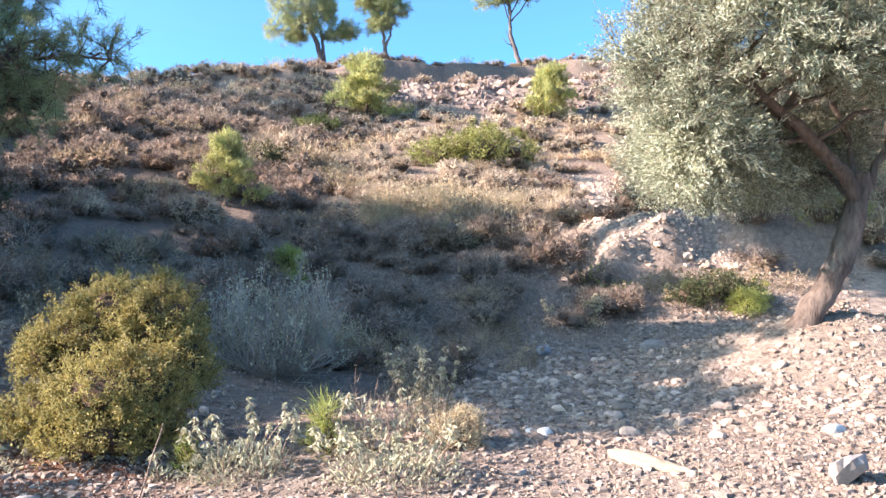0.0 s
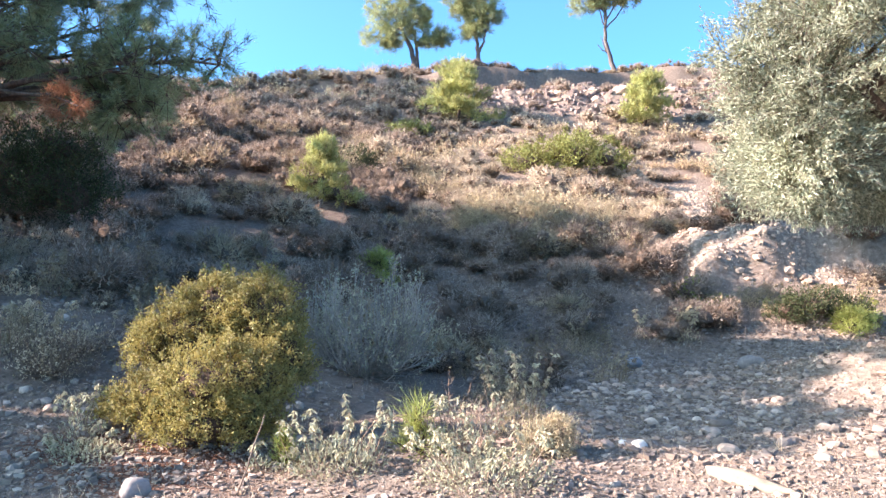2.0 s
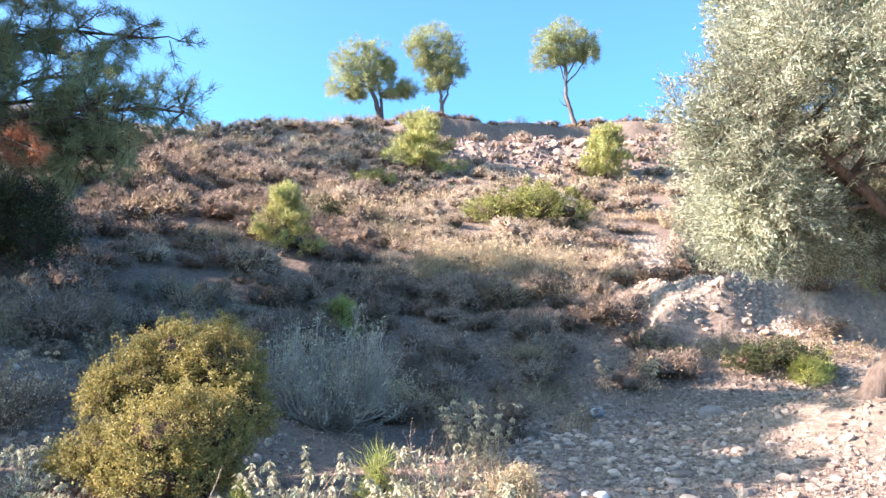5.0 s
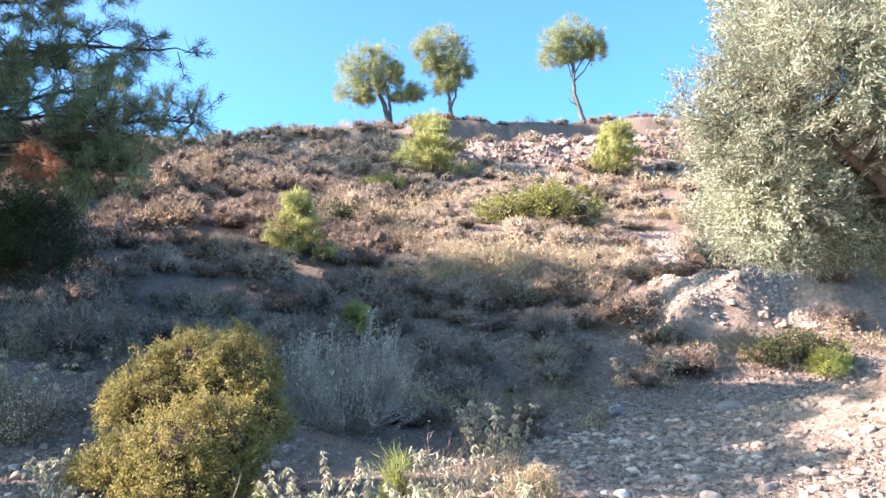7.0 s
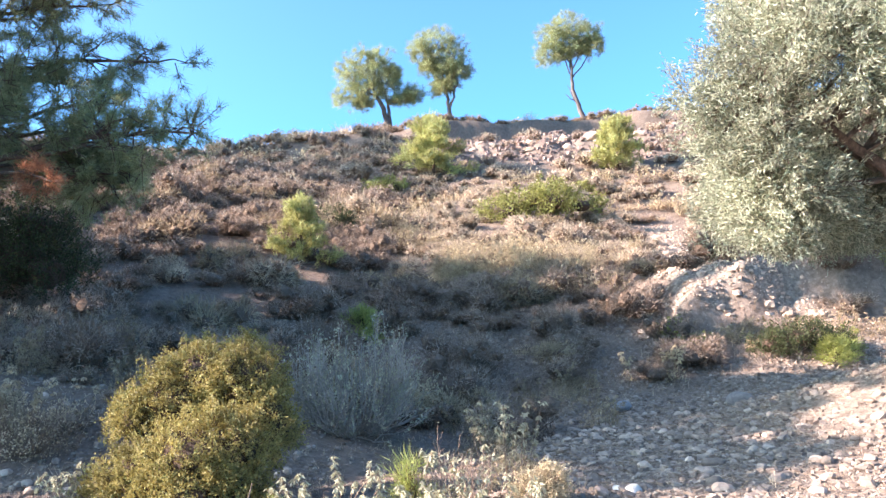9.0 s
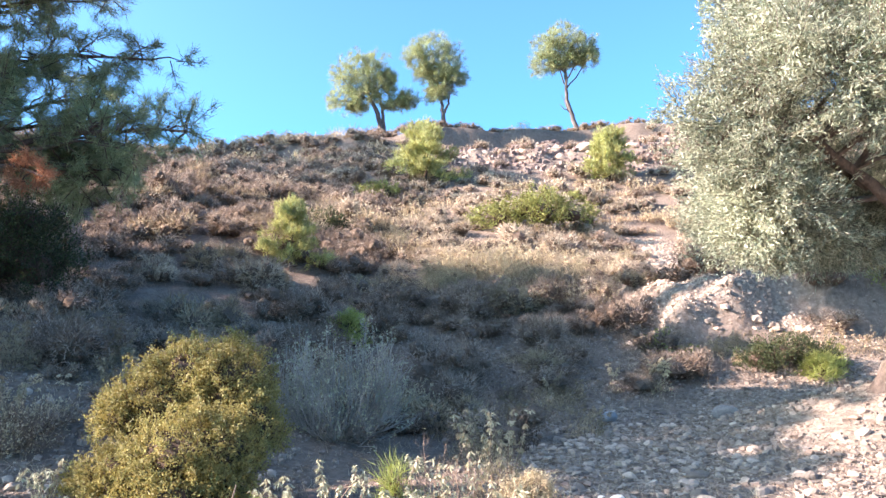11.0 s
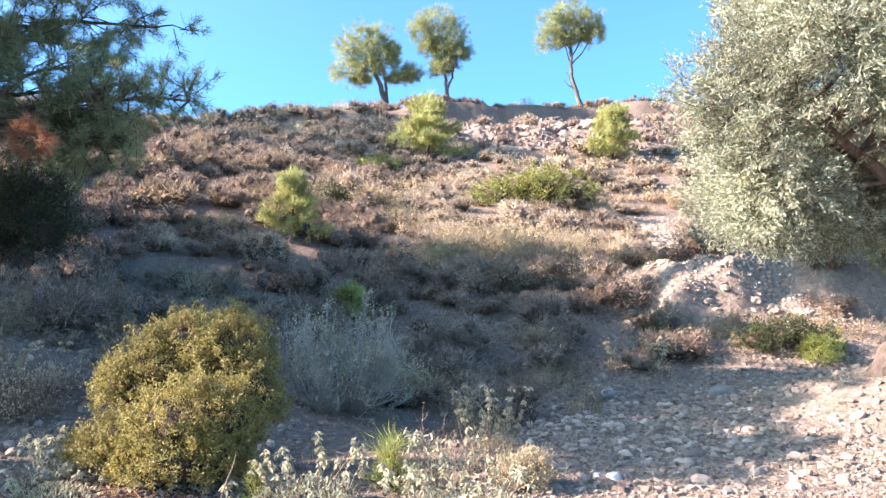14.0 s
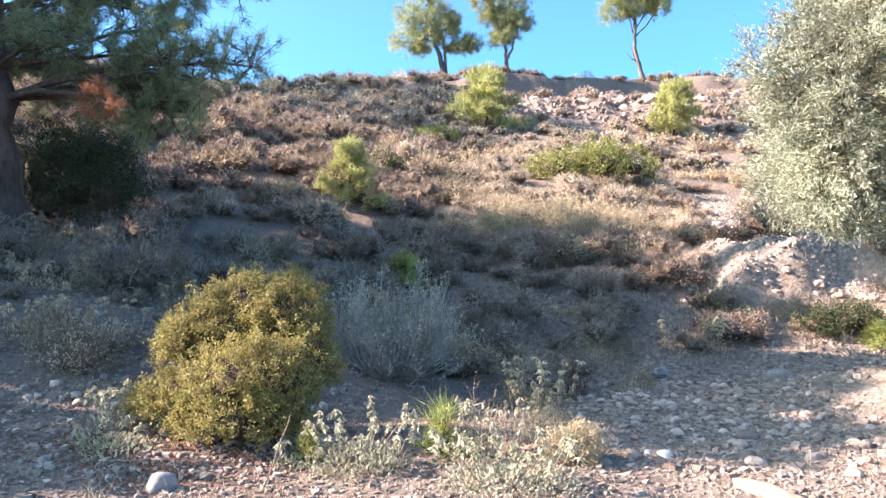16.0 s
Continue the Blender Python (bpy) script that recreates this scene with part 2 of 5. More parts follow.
def ground_material():
    m, n, l, bsdf = mat("stony_soil")
    g = n.new("ShaderNodeNewGeometry")
    pos = g.outputs["Position"]
    pale = n.new("ShaderNodeAttribute")
    pale.attribute_name = "pale"
    red = n.new("ShaderNodeAttribute")
    red.attribute_name = "litter"
    fine = noise_node(n, l, 9.0, 8.0, 0.75, pos)
    wide = noise_node(n, l, 0.7, 5.0, 0.6, pos)
    soil = ramp(n, [(0.3, (0.145, 0.105, 0.079)), (0.72, (0.335, 0.255, 0.192))])
    grit = ramp(n, [(0.28, (0.11, 0.083, 0.064)), (0.52, (0.32, 0.255, 0.195)), (0.75, (0.57, 0.475, 0.375))])
    l.new(fine.outputs["Fac"], soil.inputs["Fac"])
    l.new(fine.outputs["Fac"], grit.inputs["Fac"])
    add = n.new("ShaderNodeMath")
    add.operation = "MULTIPLY_ADD"
    l.new(wide.outputs["Fac"], add.inputs[0])
    add.inputs[1].default_value = 1.1
    sub = n.new("ShaderNodeMath")
    sub.operation = "SUBTRACT"
    l.new(pale.outputs["Fac"], sub.inputs[0])
    sub.inputs[1].default_value = 0.55
    l.new(sub.outputs[0], add.inputs[2])
    add.use_clamp = True
    col = mix_node(n, l, "MIX", soil.outputs["Color"], grit.outputs["Color"], add.outputs[0])
    crumbs = noise_node(n, l, 30.0, 4.0, 0.7, pos)
    needles = ramp(n, [(0.35, (0.1, 0.04, 0.025)), (0.7, (0.28, 0.13, 0.075))])
    l.new(crumbs.outputs["Fac"], needles.inputs["Fac"])
    col = mix_node(n, l, "MIX", col, needles.outputs["Color"], red.outputs["Fac"])
    l.new(col, bsdf.inputs["Base Color"])
    bp = n.new("ShaderNodeBump")
    bp.inputs["Strength"].default_value, bp.inputs["Distance"].default_value = 0.9, 0.05
    l.new(fine.outputs["Fac"], bp.inputs["Height"])
    l.new(bp.outputs["Normal"], bsdf.inputs["Normal"])
    bsdf.inputs["Roughness"].default_value = 0.95
    bsdf.inputs["Specular IOR Level"].default_value = 0.1
    return m


SOIL = ground_material()
STONE = stone_material("river_stone", [(0.158, 0.12, 0.0937), (0.333, 0.26, 0.205), (0.231, 0.181, 0.144), (0.416, 0.335, 0.268), (0.314, 0.233, 0.172), (0.259, 0.198, 0.155), (0.194, 0.152, 0.121), (0.517, 0.426, 0.343)])
STONE_OWN = stone_material("single_stone", [(0.21, 0.159, 0.124), (0.399, 0.309, 0.239), (0.304, 0.241, 0.193), (0.578, 0.458, 0.359), (0.347, 0.251, 0.184)], "object")
WHITE_STONE = stone_material("white_limestone", [(0.62, 0.58, 0.5), (0.72, 0.67, 0.58)])
GREY_STONE = stone_material("grey_limestone", [(0.252, 0.227, 0.207), (0.315, 0.28, 0.253)])
BLUE_STONE = stone_material("blue_grey_stone", [(0.27, 0.272, 0.27), (0.33, 0.333, 0.33)])
TAN_STONE = stone_material("tan_slab_stone", [(0.29, 0.225, 0.155), (0.36, 0.285, 0.2)])
PALE_ROCK = stone_material("pale_marl_rock", [(0.441, 0.328, 0.239), (0.588, 0.454, 0.34), (0.504, 0.381, 0.285)], "object")

# two tones of pine needles: the ridge one has sunlight put into its colour
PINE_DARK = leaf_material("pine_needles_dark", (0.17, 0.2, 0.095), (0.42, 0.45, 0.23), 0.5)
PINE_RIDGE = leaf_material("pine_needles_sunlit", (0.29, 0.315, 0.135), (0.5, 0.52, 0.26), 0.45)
PINE_YOUNG = leaf_material("young_pine_needles", (0.33, 0.34, 0.11), (0.58, 0.56, 0.23), 0.4)
PINE_DEAD = leaf_material("dead_pine_needles", (0.36, 0.15, 0.075), (0.66, 0.32, 0.17), 0.4)
OLIVE_LEAF = leaf_material("olive_leaves", (0.17, 0.185, 0.105), (0.64, 0.645, 0.45), 0.32, 0.45, 0.4)
MASTIC_LEAF = leaf_material("mastic_leaves", (0.27, 0.222, 0.068), (0.48, 0.4, 0.135), 0.35, 0.3, 0.5)
DARK_LEAF = leaf_material("dark_shrub_leaves", (0.045, 0.055, 0.025), (0.13, 0.15, 0.06), 0.3)
LOW_GREEN = leaf_material("low_green_leaves", (0.2, 0.21, 0.055), (0.42, 0.41, 0.13), 0.3)
SEEDLING = leaf_material("seedling_needles", (0.3, 0.34, 0.075), (0.52, 0.54, 0.18), 0.4)
SAGE_LEAF = leaf_material("felted_sage_leaves", (0.37, 0.345, 0.215), (0.6, 0.555, 0.375), 0.25, 0.15, 0.8, 0.4)
GREY_LEAF = leaf_material("grey_green_leaves", (0.336, 0.253, 0.156), (0.504, 0.386, 0.244), 0.25, 0.15, 0.8)
BROWN_SCRUB = leaf_material("brown_thorn_scrub", (0.29, 0.212, 0.152), (0.48, 0.372, 0.28), 0.25, 0.1, 0.9, 1.0)
TAN_SCRUB = leaf_material("tan_dry_scrub", (0.46, 0.365, 0.25), (0.67, 0.55, 0.4), 0.25, 0.1, 0.9, 1.0)
STRAW = leaf_material("dry_straw", (0.441, 0.318, 0.184), (0.788, 0.618, 0.405), 0.3, 0.1, 0.85, 0.4)
SPRIG = leaf_material("cream_green_sprigs", (0.462, 0.376, 0.221), (0.672, 0.55, 0.35), 0.25, 0.1, 0.85, 0.5)
SCAR_RUBBLE = stone_material("pinkish_marl_rubble", [(0.2, 0.145, 0.124), (0.304, 0.227, 0.193), (0.252, 0.188, 0.161), (0.378, 0.285, 0.244)])
BANK_RUBBLE = stone_material("cream_marl_rubble", [(0.462, 0.347, 0.258), (0.63, 0.492, 0.377), (0.546, 0.415, 0.313), (0.693, 0.55, 0.423)])
SHRUB_HEART = bark_material("shrub_core_and_twigs", (0.137, 0.0965, 0.069), (0.263, 0.193, 0.143), 30, 1)
# stems made paler in place of the sun that misses the dead shrub
PALE_TWIG = bark_material("pale_dead_stems", (0.29, 0.25, 0.21), (0.54, 0.48, 0.41), 40, 1)
DEAD_TWIG = bark_material("grey_dead_twigs", (0.2, 0.14, 0.0994), (0.42, 0.309, 0.23), 40, 1)
BROWN_TWIG = bark_material("brown_twigs", (0.063, 0.0434, 0.0322), (0.168, 0.116, 0.0828), 40, 1)
PINE_BARK = bark_material("pine_bark", (0.06, 0.04, 0.03), (0.2, 0.14, 0.11))
PALE_BARK = bark_material("weathered_pine_bark", (0.1, 0.084, 0.076), (0.25, 0.205, 0.185))
OLIVE_BARK = bark_material("olive_bark", (0.085, 0.066, 0.053), (0.27, 0.21, 0.17), 16, 0.3, 1.0)


# ---- ground: one sheet to the horizon ----
def spaced(stops):
    """Grid lines, each stretch (from, to, spacing)."""
    out = [np.arange(a, b, s) for a, b, s in stops]
    return np.concatenate(out + [[stops[-1][1]]])


GX = spaced([(-3000, -400, 520), (-400, -60, 34), (-60, -24, 2.0), (-24, -9, 0.5), (-9, 9, 0.14), (9, 24, 0.5), (24, 60, 2.0), (60, 400, 34), (400, 3000, 520)])
GY = spaced([(-400, -60, 34), (-60, -6, 3.0), (-6, 3, 0.5), (3, 19, 0.14), (19, 56, 0.3), (56, 90, 2.0), (90, 400, 31), (400, 3000, 520)])


def pale_at(x, y):
    """Where loose pale gravel and marl lie rather than brown soil."""
    bed = step(-0.3, 1.6, x - 0.12 * (y - 6)) * step(5.2, 6.6, y) * (1 - step(-0.7, 0.7, y - 12.7 - 0.7 * np.clip(x - 2.9, 0, 4) + 0.8 * vnoise(x, y, 1.1, 12)))
    verge = (0.3 + 0.45 * step(-2.2, -0.6, x)) * step(3, 4.5, y) * (1 - step(5.6, 6.6, y))
    marl = step(4.0, 4.9, x) * step(15.8, 16.4, y + 0.4 * vnoise(x, y, 0.8, 19)) * (1 - step(17.2, 18.6, y + vnoise(x, y, 1.5, 13))) * (1 - step(6.8, 8.4, x))
    gulch = 0.95 * np.exp(-((x - (0.26 + 0.005 * (28 - y)) * y) / 0.85) ** 2) * step(18, 19, y) * (1 - step(28.5, 30, y))
    cut = 0.28 * step(-1.5, 1.5, x) * (1 - step(14, 20, x)) * step(36.5, 39.5, y + 1.5 * vnoise(x, y, 2.2, 17)) * (1 - step(46.6, 48.4, y))
    track = 0.6 * (1 - step(2, 3.5, y)) * step(-40, -30, y)
    return np.clip(np.maximum.reduce([bed, verge, marl, gulch, cut, track]), 0, 1)


def litter_at(x, y):
    d = np.hypot((x + 2.2) / 1.25, (y - 5.35) / 0.75)
    return 0.85 * (1 - step(0.6, 1.15, d + 0.35 * vnoise(x, y, 0.35, 8)))


gx, gy = np.meshgrid(GX, GY)
gz = ground(gx, gy)
nx, ny = len(GX), len(GY)
ii = (np.arange(ny - 1)[:, None] * nx + np.arange(nx - 1)[None]).ravel()
sheet = Geo().add(np.stack([gx, gy, gz], -1), np.stack([ii, ii + 1, ii + nx + 1, ii + nx], 1)).mesh("ground", True)
sheet.attributes.new("pale", "FLOAT", "POINT").data.foreach_set("value", pale_at(gx, gy).ravel())
sheet.attributes.new("litter", "FLOAT", "POINT").data.foreach_set("value", litter_at(gx, gy).ravel())
sheet.materials.append(SOIL)
GROUND = tagged(new("ground", sheet), "dry stony hillside above a pale gravel gully", "ground", kind="structure")


# ---- trees ----
def tuft_crown(geo, tips, axes, per, length, width, rng, spread=0.9):
    """Bottle-brush tufts of needles at the tips."""
    tips, axes = np.asarray(tips, float), unit(np.asarray(axes, float))
    p = np.repeat(tips, per, 0) + rng.normal(size=(len(tips) * per, 3)) * length * 0.22
    d = np.repeat(axes, per, 0) + rng.normal(size=(len(tips) * per, 3)) * spread
    needle_tris(geo, p, d, length * rng.uniform(0.7, 1.25, len(p)), width, rng)
    return geo


def grow(wood, start, end, bow, radius, rng, twigs=10, twig_len=0.8, levels=2, sag=0.0, from_s=0.3):
    """A limb with side twigs; returns the tuft places and directions along its outer half."""
    pts = curve_points(start, end, bow, 9, rng, radius * 0.5)
    tube(wood, pts, np.linspace(radius, radius * 0.25, 9), 6, rng, 0.08)
    tips, dirs = [pts[-1]], [pts[-1] - pts[-2]]
    for k in range(twigs):
        s = rng.uniform(from_s, 1.0)
        i = min(int(s * 8), 7)
        a = pts[i] + (pts[i + 1] - pts[i]) * (s * 8 - i)
        along = unit(pts[i + 1] - pts[i])
        d = unit(along * 0.5 + unit(rng.normal(size=3)) * np.array([1, 1, 0.55]) + np.array([0, 0, 0.25 - sag]))
        b = a + d * twig_len * rng.uniform(0.5, 1.15) * (1.15 - 0.5 * s)
        tp = curve_points(a, b, (0, 0, 0.06), 5, rng, 0.02)
        tube(wood, tp, np.linspace(radius * 0.28, 0.006, 5), 4)
        tips.append(b)
        dirs.append(d)
        for j in range(3 if levels > 1 else 0):
            u = rng.uniform(0.35, 0.95)
            c = a + (b - a) * u
            e = unit(d * 0.6 + unit(rng.normal(size=3)) * 0.8 + np.array([0, 0, 0.2 - sag]))
            q = c + e * twig_len * rng.uniform(0.25, 0.5)
            tube(wood, np.stack([c, (c + q) / 2, q]), (0.009, 0.007, 0.004), 3)
            tips += [q, (c + q) / 2]
            dirs += [e, e]
    return tips, dirs


def crown_pine(x, y, trunk, lobes, label, needles, bark, seed, per_lobe=120, length=0.3, width=0.02, per=30, radius=0.16, snags=(), sink=0.1):
    """A pine with a rounded, lobed crown. trunk: polylines from the foot up; lobes: centre and radii, all relative to the foot."""
    rng = rng_of(seed)
    thing = tagged(new("pine_tree"), label, "tree", "pines on the ridge" if y > 40 else "pines by the gully")
    thing.location = spot(x, y, -sink)
    tops = []
    for k, line in enumerate(trunk):
        line = np.asarray(line, float)
        s = np.linspace(0, len(line) - 1, 14)
        pts = np.stack([np.interp(s, np.arange(len(line)), line[:, c]) for c in range(3)], 1)
        pts[1:-1] += rng.normal(size=(12, 3)) * radius * 0.18
        r = radius * (1.0 if k == 0 else 0.7)
        part("trunk", tube(Geo(), pts, np.linspace(r * 1.15, r * 0.4, 14), 9, rng, 0.08), bark, thing, smooth=True)
        tops.append(pts)
    for a, b in snags:
        part("dead_branch", tube(Geo(), curve_points(a, b, (0, 0, -0.05), 5, rng, 0.03), np.linspace(0.05, 0.015, 5), 5), bark, thing, smooth=True)
    tips, dirs = [], []
    for c, r in lobes:
        c, r = np.asarray(c, float), np.asarray(r, float) * 1.17
        wood = Geo()
        line = tops[int(np.argmin([np.linalg.norm(t[-1] - c) for t in tops]))]
        a = line[rng.integers(7, 13)]
        tube(wood, curve_points(a, c, (0, 0, -0.12), 6, rng, 0.06), np.linspace(radius * 0.4, 0.03, 6), 5)
        for q in range(7):
            e = c + ball_dirs(1, rng, -0.8)[0] * r * 0.8
            tube(wood, curve_points(c, e, (0, 0, 0.03), 4, rng, 0.03), np.linspace(0.028, 0.008, 4), 4)
        part("limb", wood, bark, thing)
        d = ball_dirs(per_lobe, rng, -0.75)
        rad = rng.uniform(0.4, 1.12, (per_lobe, 1)) ** 0.6 * rng.choice((0.85, 1.0, 1.22), (per_lobe, 1))
        tips.append(c + d * r * rad * (1 + 0.18 * np.sin(5 * d[:, :1] + seed) * np.cos(4 * d[:, 1:2])))
        dirs.append(d + np.array([0, 0, 0.35]))
    crown = tuft_crown(Geo(), np.concatenate(tips), np.concatenate(dirs), per, length, width, rng)
    part("crown", crown, needles, thing)
    return thing


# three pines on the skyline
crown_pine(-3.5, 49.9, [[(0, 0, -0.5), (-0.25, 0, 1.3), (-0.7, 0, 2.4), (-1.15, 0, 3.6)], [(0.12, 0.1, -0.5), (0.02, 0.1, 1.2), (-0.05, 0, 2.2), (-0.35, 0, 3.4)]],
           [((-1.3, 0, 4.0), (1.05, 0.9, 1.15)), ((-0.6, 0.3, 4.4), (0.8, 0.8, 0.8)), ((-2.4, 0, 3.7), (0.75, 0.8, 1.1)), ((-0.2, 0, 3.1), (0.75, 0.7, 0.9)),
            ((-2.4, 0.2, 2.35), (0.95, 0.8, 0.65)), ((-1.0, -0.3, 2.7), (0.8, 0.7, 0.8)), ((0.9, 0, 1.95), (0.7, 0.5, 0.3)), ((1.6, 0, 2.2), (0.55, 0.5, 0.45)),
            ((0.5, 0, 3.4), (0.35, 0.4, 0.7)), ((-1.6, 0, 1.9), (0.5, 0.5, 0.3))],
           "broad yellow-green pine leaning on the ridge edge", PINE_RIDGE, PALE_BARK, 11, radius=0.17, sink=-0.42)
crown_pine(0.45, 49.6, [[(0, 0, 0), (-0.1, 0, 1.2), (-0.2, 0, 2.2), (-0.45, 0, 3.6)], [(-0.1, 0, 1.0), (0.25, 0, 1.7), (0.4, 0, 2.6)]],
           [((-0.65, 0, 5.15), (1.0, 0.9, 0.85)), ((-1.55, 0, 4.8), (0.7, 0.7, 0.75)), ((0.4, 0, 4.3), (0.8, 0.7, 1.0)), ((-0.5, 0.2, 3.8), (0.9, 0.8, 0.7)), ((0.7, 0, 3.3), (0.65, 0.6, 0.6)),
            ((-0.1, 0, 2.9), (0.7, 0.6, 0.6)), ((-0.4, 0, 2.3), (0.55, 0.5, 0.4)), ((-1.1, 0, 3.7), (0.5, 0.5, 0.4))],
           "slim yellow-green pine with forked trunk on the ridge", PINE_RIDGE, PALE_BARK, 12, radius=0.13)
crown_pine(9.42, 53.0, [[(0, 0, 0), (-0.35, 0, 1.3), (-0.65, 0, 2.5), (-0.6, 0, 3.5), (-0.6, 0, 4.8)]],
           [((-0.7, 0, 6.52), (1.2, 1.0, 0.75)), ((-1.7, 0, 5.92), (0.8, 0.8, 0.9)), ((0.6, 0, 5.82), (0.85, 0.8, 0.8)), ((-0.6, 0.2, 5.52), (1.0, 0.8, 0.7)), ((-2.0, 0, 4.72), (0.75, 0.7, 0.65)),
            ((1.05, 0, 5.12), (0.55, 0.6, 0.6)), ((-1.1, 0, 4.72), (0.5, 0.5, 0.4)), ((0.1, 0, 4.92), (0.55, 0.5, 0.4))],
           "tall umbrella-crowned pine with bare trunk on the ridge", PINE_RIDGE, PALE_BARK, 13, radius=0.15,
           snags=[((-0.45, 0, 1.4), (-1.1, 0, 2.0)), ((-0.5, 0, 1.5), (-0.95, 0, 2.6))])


def side_pine(x, y, height, lean, ends, label, seed, sub=12, tuft=38, width=0.0085, red=None, twig=0.8):
    """A spreading gully pine with long drooping limbs; ends are limb tips in the world."""
    rng = rng_of(seed)
    thing = tagged(new("pine_tree"), label, "tree", "pines by the gully")
    foot = np.array(spot(x, y, -0.15))
    thing.location = foot
    top = np.array([lean[0], lean[1], height])
    pts = curve_points((0, 0, 0), top, (-0.25, 0, 0), 16, rng, 0.05)
    part("trunk", tube(Geo(), pts, np.linspace(0.3, 0.07, 16), 12, rng, 0.09), PINE_BARK, thing, smooth=True)
    tips, dirs, brown_t, brown_d = [], [], [], []
    for k, e in enumerate(ends):
        e = np.asarray(e, float) - foot
        i = int(np.clip((e[2] / height) * 15 * rng.uniform(0.85, 1.05), 5, 14))
        wood = Geo()
        reach = np.linalg.norm(e - pts[i])
        t, d = grow(wood, pts[i], e, (0, 0, 0.12 * reach * 0.5), 0.02 + 0.009 * reach, rng, int(sub * (0.6 + 0.25 * reach) * (0.4 if k == red else 1)), twig if k != red else 0.3, 2, 0.1, 0.7 if k == red else 0.5 if reach > 2.2 else 0.3)
        part("limb", wood, PINE_BARK, thing)
        if red is not None and k == red:
            brown_t += t
            brown_d += d
        else:
            tips += t
            dirs += d
    part("crown", tuft_crown(Geo(), tips, dirs, tuft, 0.15, width, rng, 1.0), PINE_DARK, thing)
    if brown_t:
        part("dead_foliage", tuft_crown(Geo(), brown_t, brown_d, tuft, 0.13, width, rng), PINE_DEAD, thing, "rust-brown dead needles")
    return thing


def ring_ends(x, y, zs, reach, rng, n=7, rise=0.5):
    out = []
    for z in zs:
        for k in range(n):
            a = rng.uniform(0, 2 * np.pi)
            r = reach * rng.uniform(0.7, 1.1)
            out.append((x + r * np.cos(a), y + r * np.sin(a), z + rng.uniform(-rise, rise)))
    return out


# the last six ends are limbs out of view, added to stop sun leaks
LEFT_ENDS = [(-3.23, 10.32, 3.75), (-4.21, 11.61, 5.13), (-4.77, 11.44, 4.51), (-4.64, 10.84, 3.36), (-4.04, 10.32, 3.58), (-4.47, 11.09, 3.92),
             (-4.8, 9.63, 3.1), (-5.93, 11.35, 5.81), (-5.07, 11.61, 6.03), (-6.19, 10.58, 4.52), (-5.85, 10.15, 4.09), (-3.44, 10.49, 6.24),
             (-3.96, 10.66, 6.42), (-5.93, 11.35, 5.9), (-7.31, 9.89, 4.52), (-8.17, 11.61, 5.04), (-4.82, 11.18, 3.41), (-3.96, 9.98, 6.16),
             (-5.16, 10.66, 6.42), (-6.88, 11.61, 6.76), (-8.0, 10.23, 6.42), (-6.36, 11.18, 7.62), (-7.57, 11.35, 7.79), (-5.59, 11.35, 5.17),
             (-5.25, 11.44, 4.78), (-5.2, 12.2, 3.45), (-5.5, 12.5, 3.8), (-4.6, 12.0, 3.3), (-7.6, 12.9, 4.2), (-7.0, 12.8, 3.7), (-7.8, 12.7, 4.9),
             (-8.3, 13.6, 4.5), (-7.8, 13.5, 4.2), (-8.8, 13.5, 4.9)]
side_pine(-6.85, 10.85, 6.6, (-0.5, 0.15), LEFT_ENDS, "large dark pine with drooping limbs and one rust-brown branch", 21, red=6)
# pines added out of view on the left, only for their shade on the gully
for sx, sy, sh, sd in ((-12.7, 7.9, 4.55, 22), (-11.4, 9.1, 5.6, 23), (-12.8, 14.5, 6.0, 24), (-14.2, 16.6, 6.2, 25), (-12.2, 11.8, 5.4, 26)):
    srng = rng_of(sd)
    sz = float(ground(sx, sy))
    side_pine(sx, sy, sh, (0.3, 0.1), ring_ends(sx, sy, sz + sh * np.array((0.45, 0.62, 0.78, 0.92, 1.03)), 2.3 if sh > 4 else 1.3, srng, 6),
              "dark pine out of view, added to shade gully and slope", sd, sub=13, tuft=10, width=0.09)

# unseen pine, its flat crown set at the height that shades the gravel
flat = 7.42 - float(ground(-12.0, 5.4))
crown_pine(-12.0, 5.4, [[(0, 0, 0), (0.1, 0, 0.4 * flat), (-0.1, 0, 0.75 * flat), (0.05, 0, 0.98 * flat)]],
           [((0, 0, flat), (0.75, 0.75, 0.24)), ((0.7, 0.1, flat), (0.6, 0.6, 0.2)), ((-0.7, 0, flat), (0.6, 0.6, 0.2)), ((0.1, 0.75, flat), (0.6, 0.55, 0.2)), ((0, -0.75, flat), (0.6, 0.5, 0.2))],
           "small flat-crowned pine out of view, added to shade the gravel", PINE_DARK, PINE_BARK, 28, per_lobe=80, length=0.16, width=0.06, per=14, radius=0.12)
# three more unseen pines, added to block sun from the verge and dead shrub
side_pine(-12.2, 3.6, 4.4, (0.0, 0.0), ring_ends(-12.2, 3.6, np.array((3.7, 4.2, 4.6)), 1.0, rng_of(29), 6),
          "bushy young pine out of view, added to shade the verge", 29, sub=13, tuft=10, width=0.09, twig=0.5)
low = float(ground(-10.5, 5.5))
side_pine(-10.5, 5.5, 3.3, (0.0, 0.0), ring_ends(-10.5, 5.5, low + np.array((2.2, 2.8, 3.3)), 1.0, rng_of(30), 6, 0.3),
          "low bushy pine out of view, added to shade the left verge", 30, sub=13, tuft=10, width=0.09, twig=0.4)
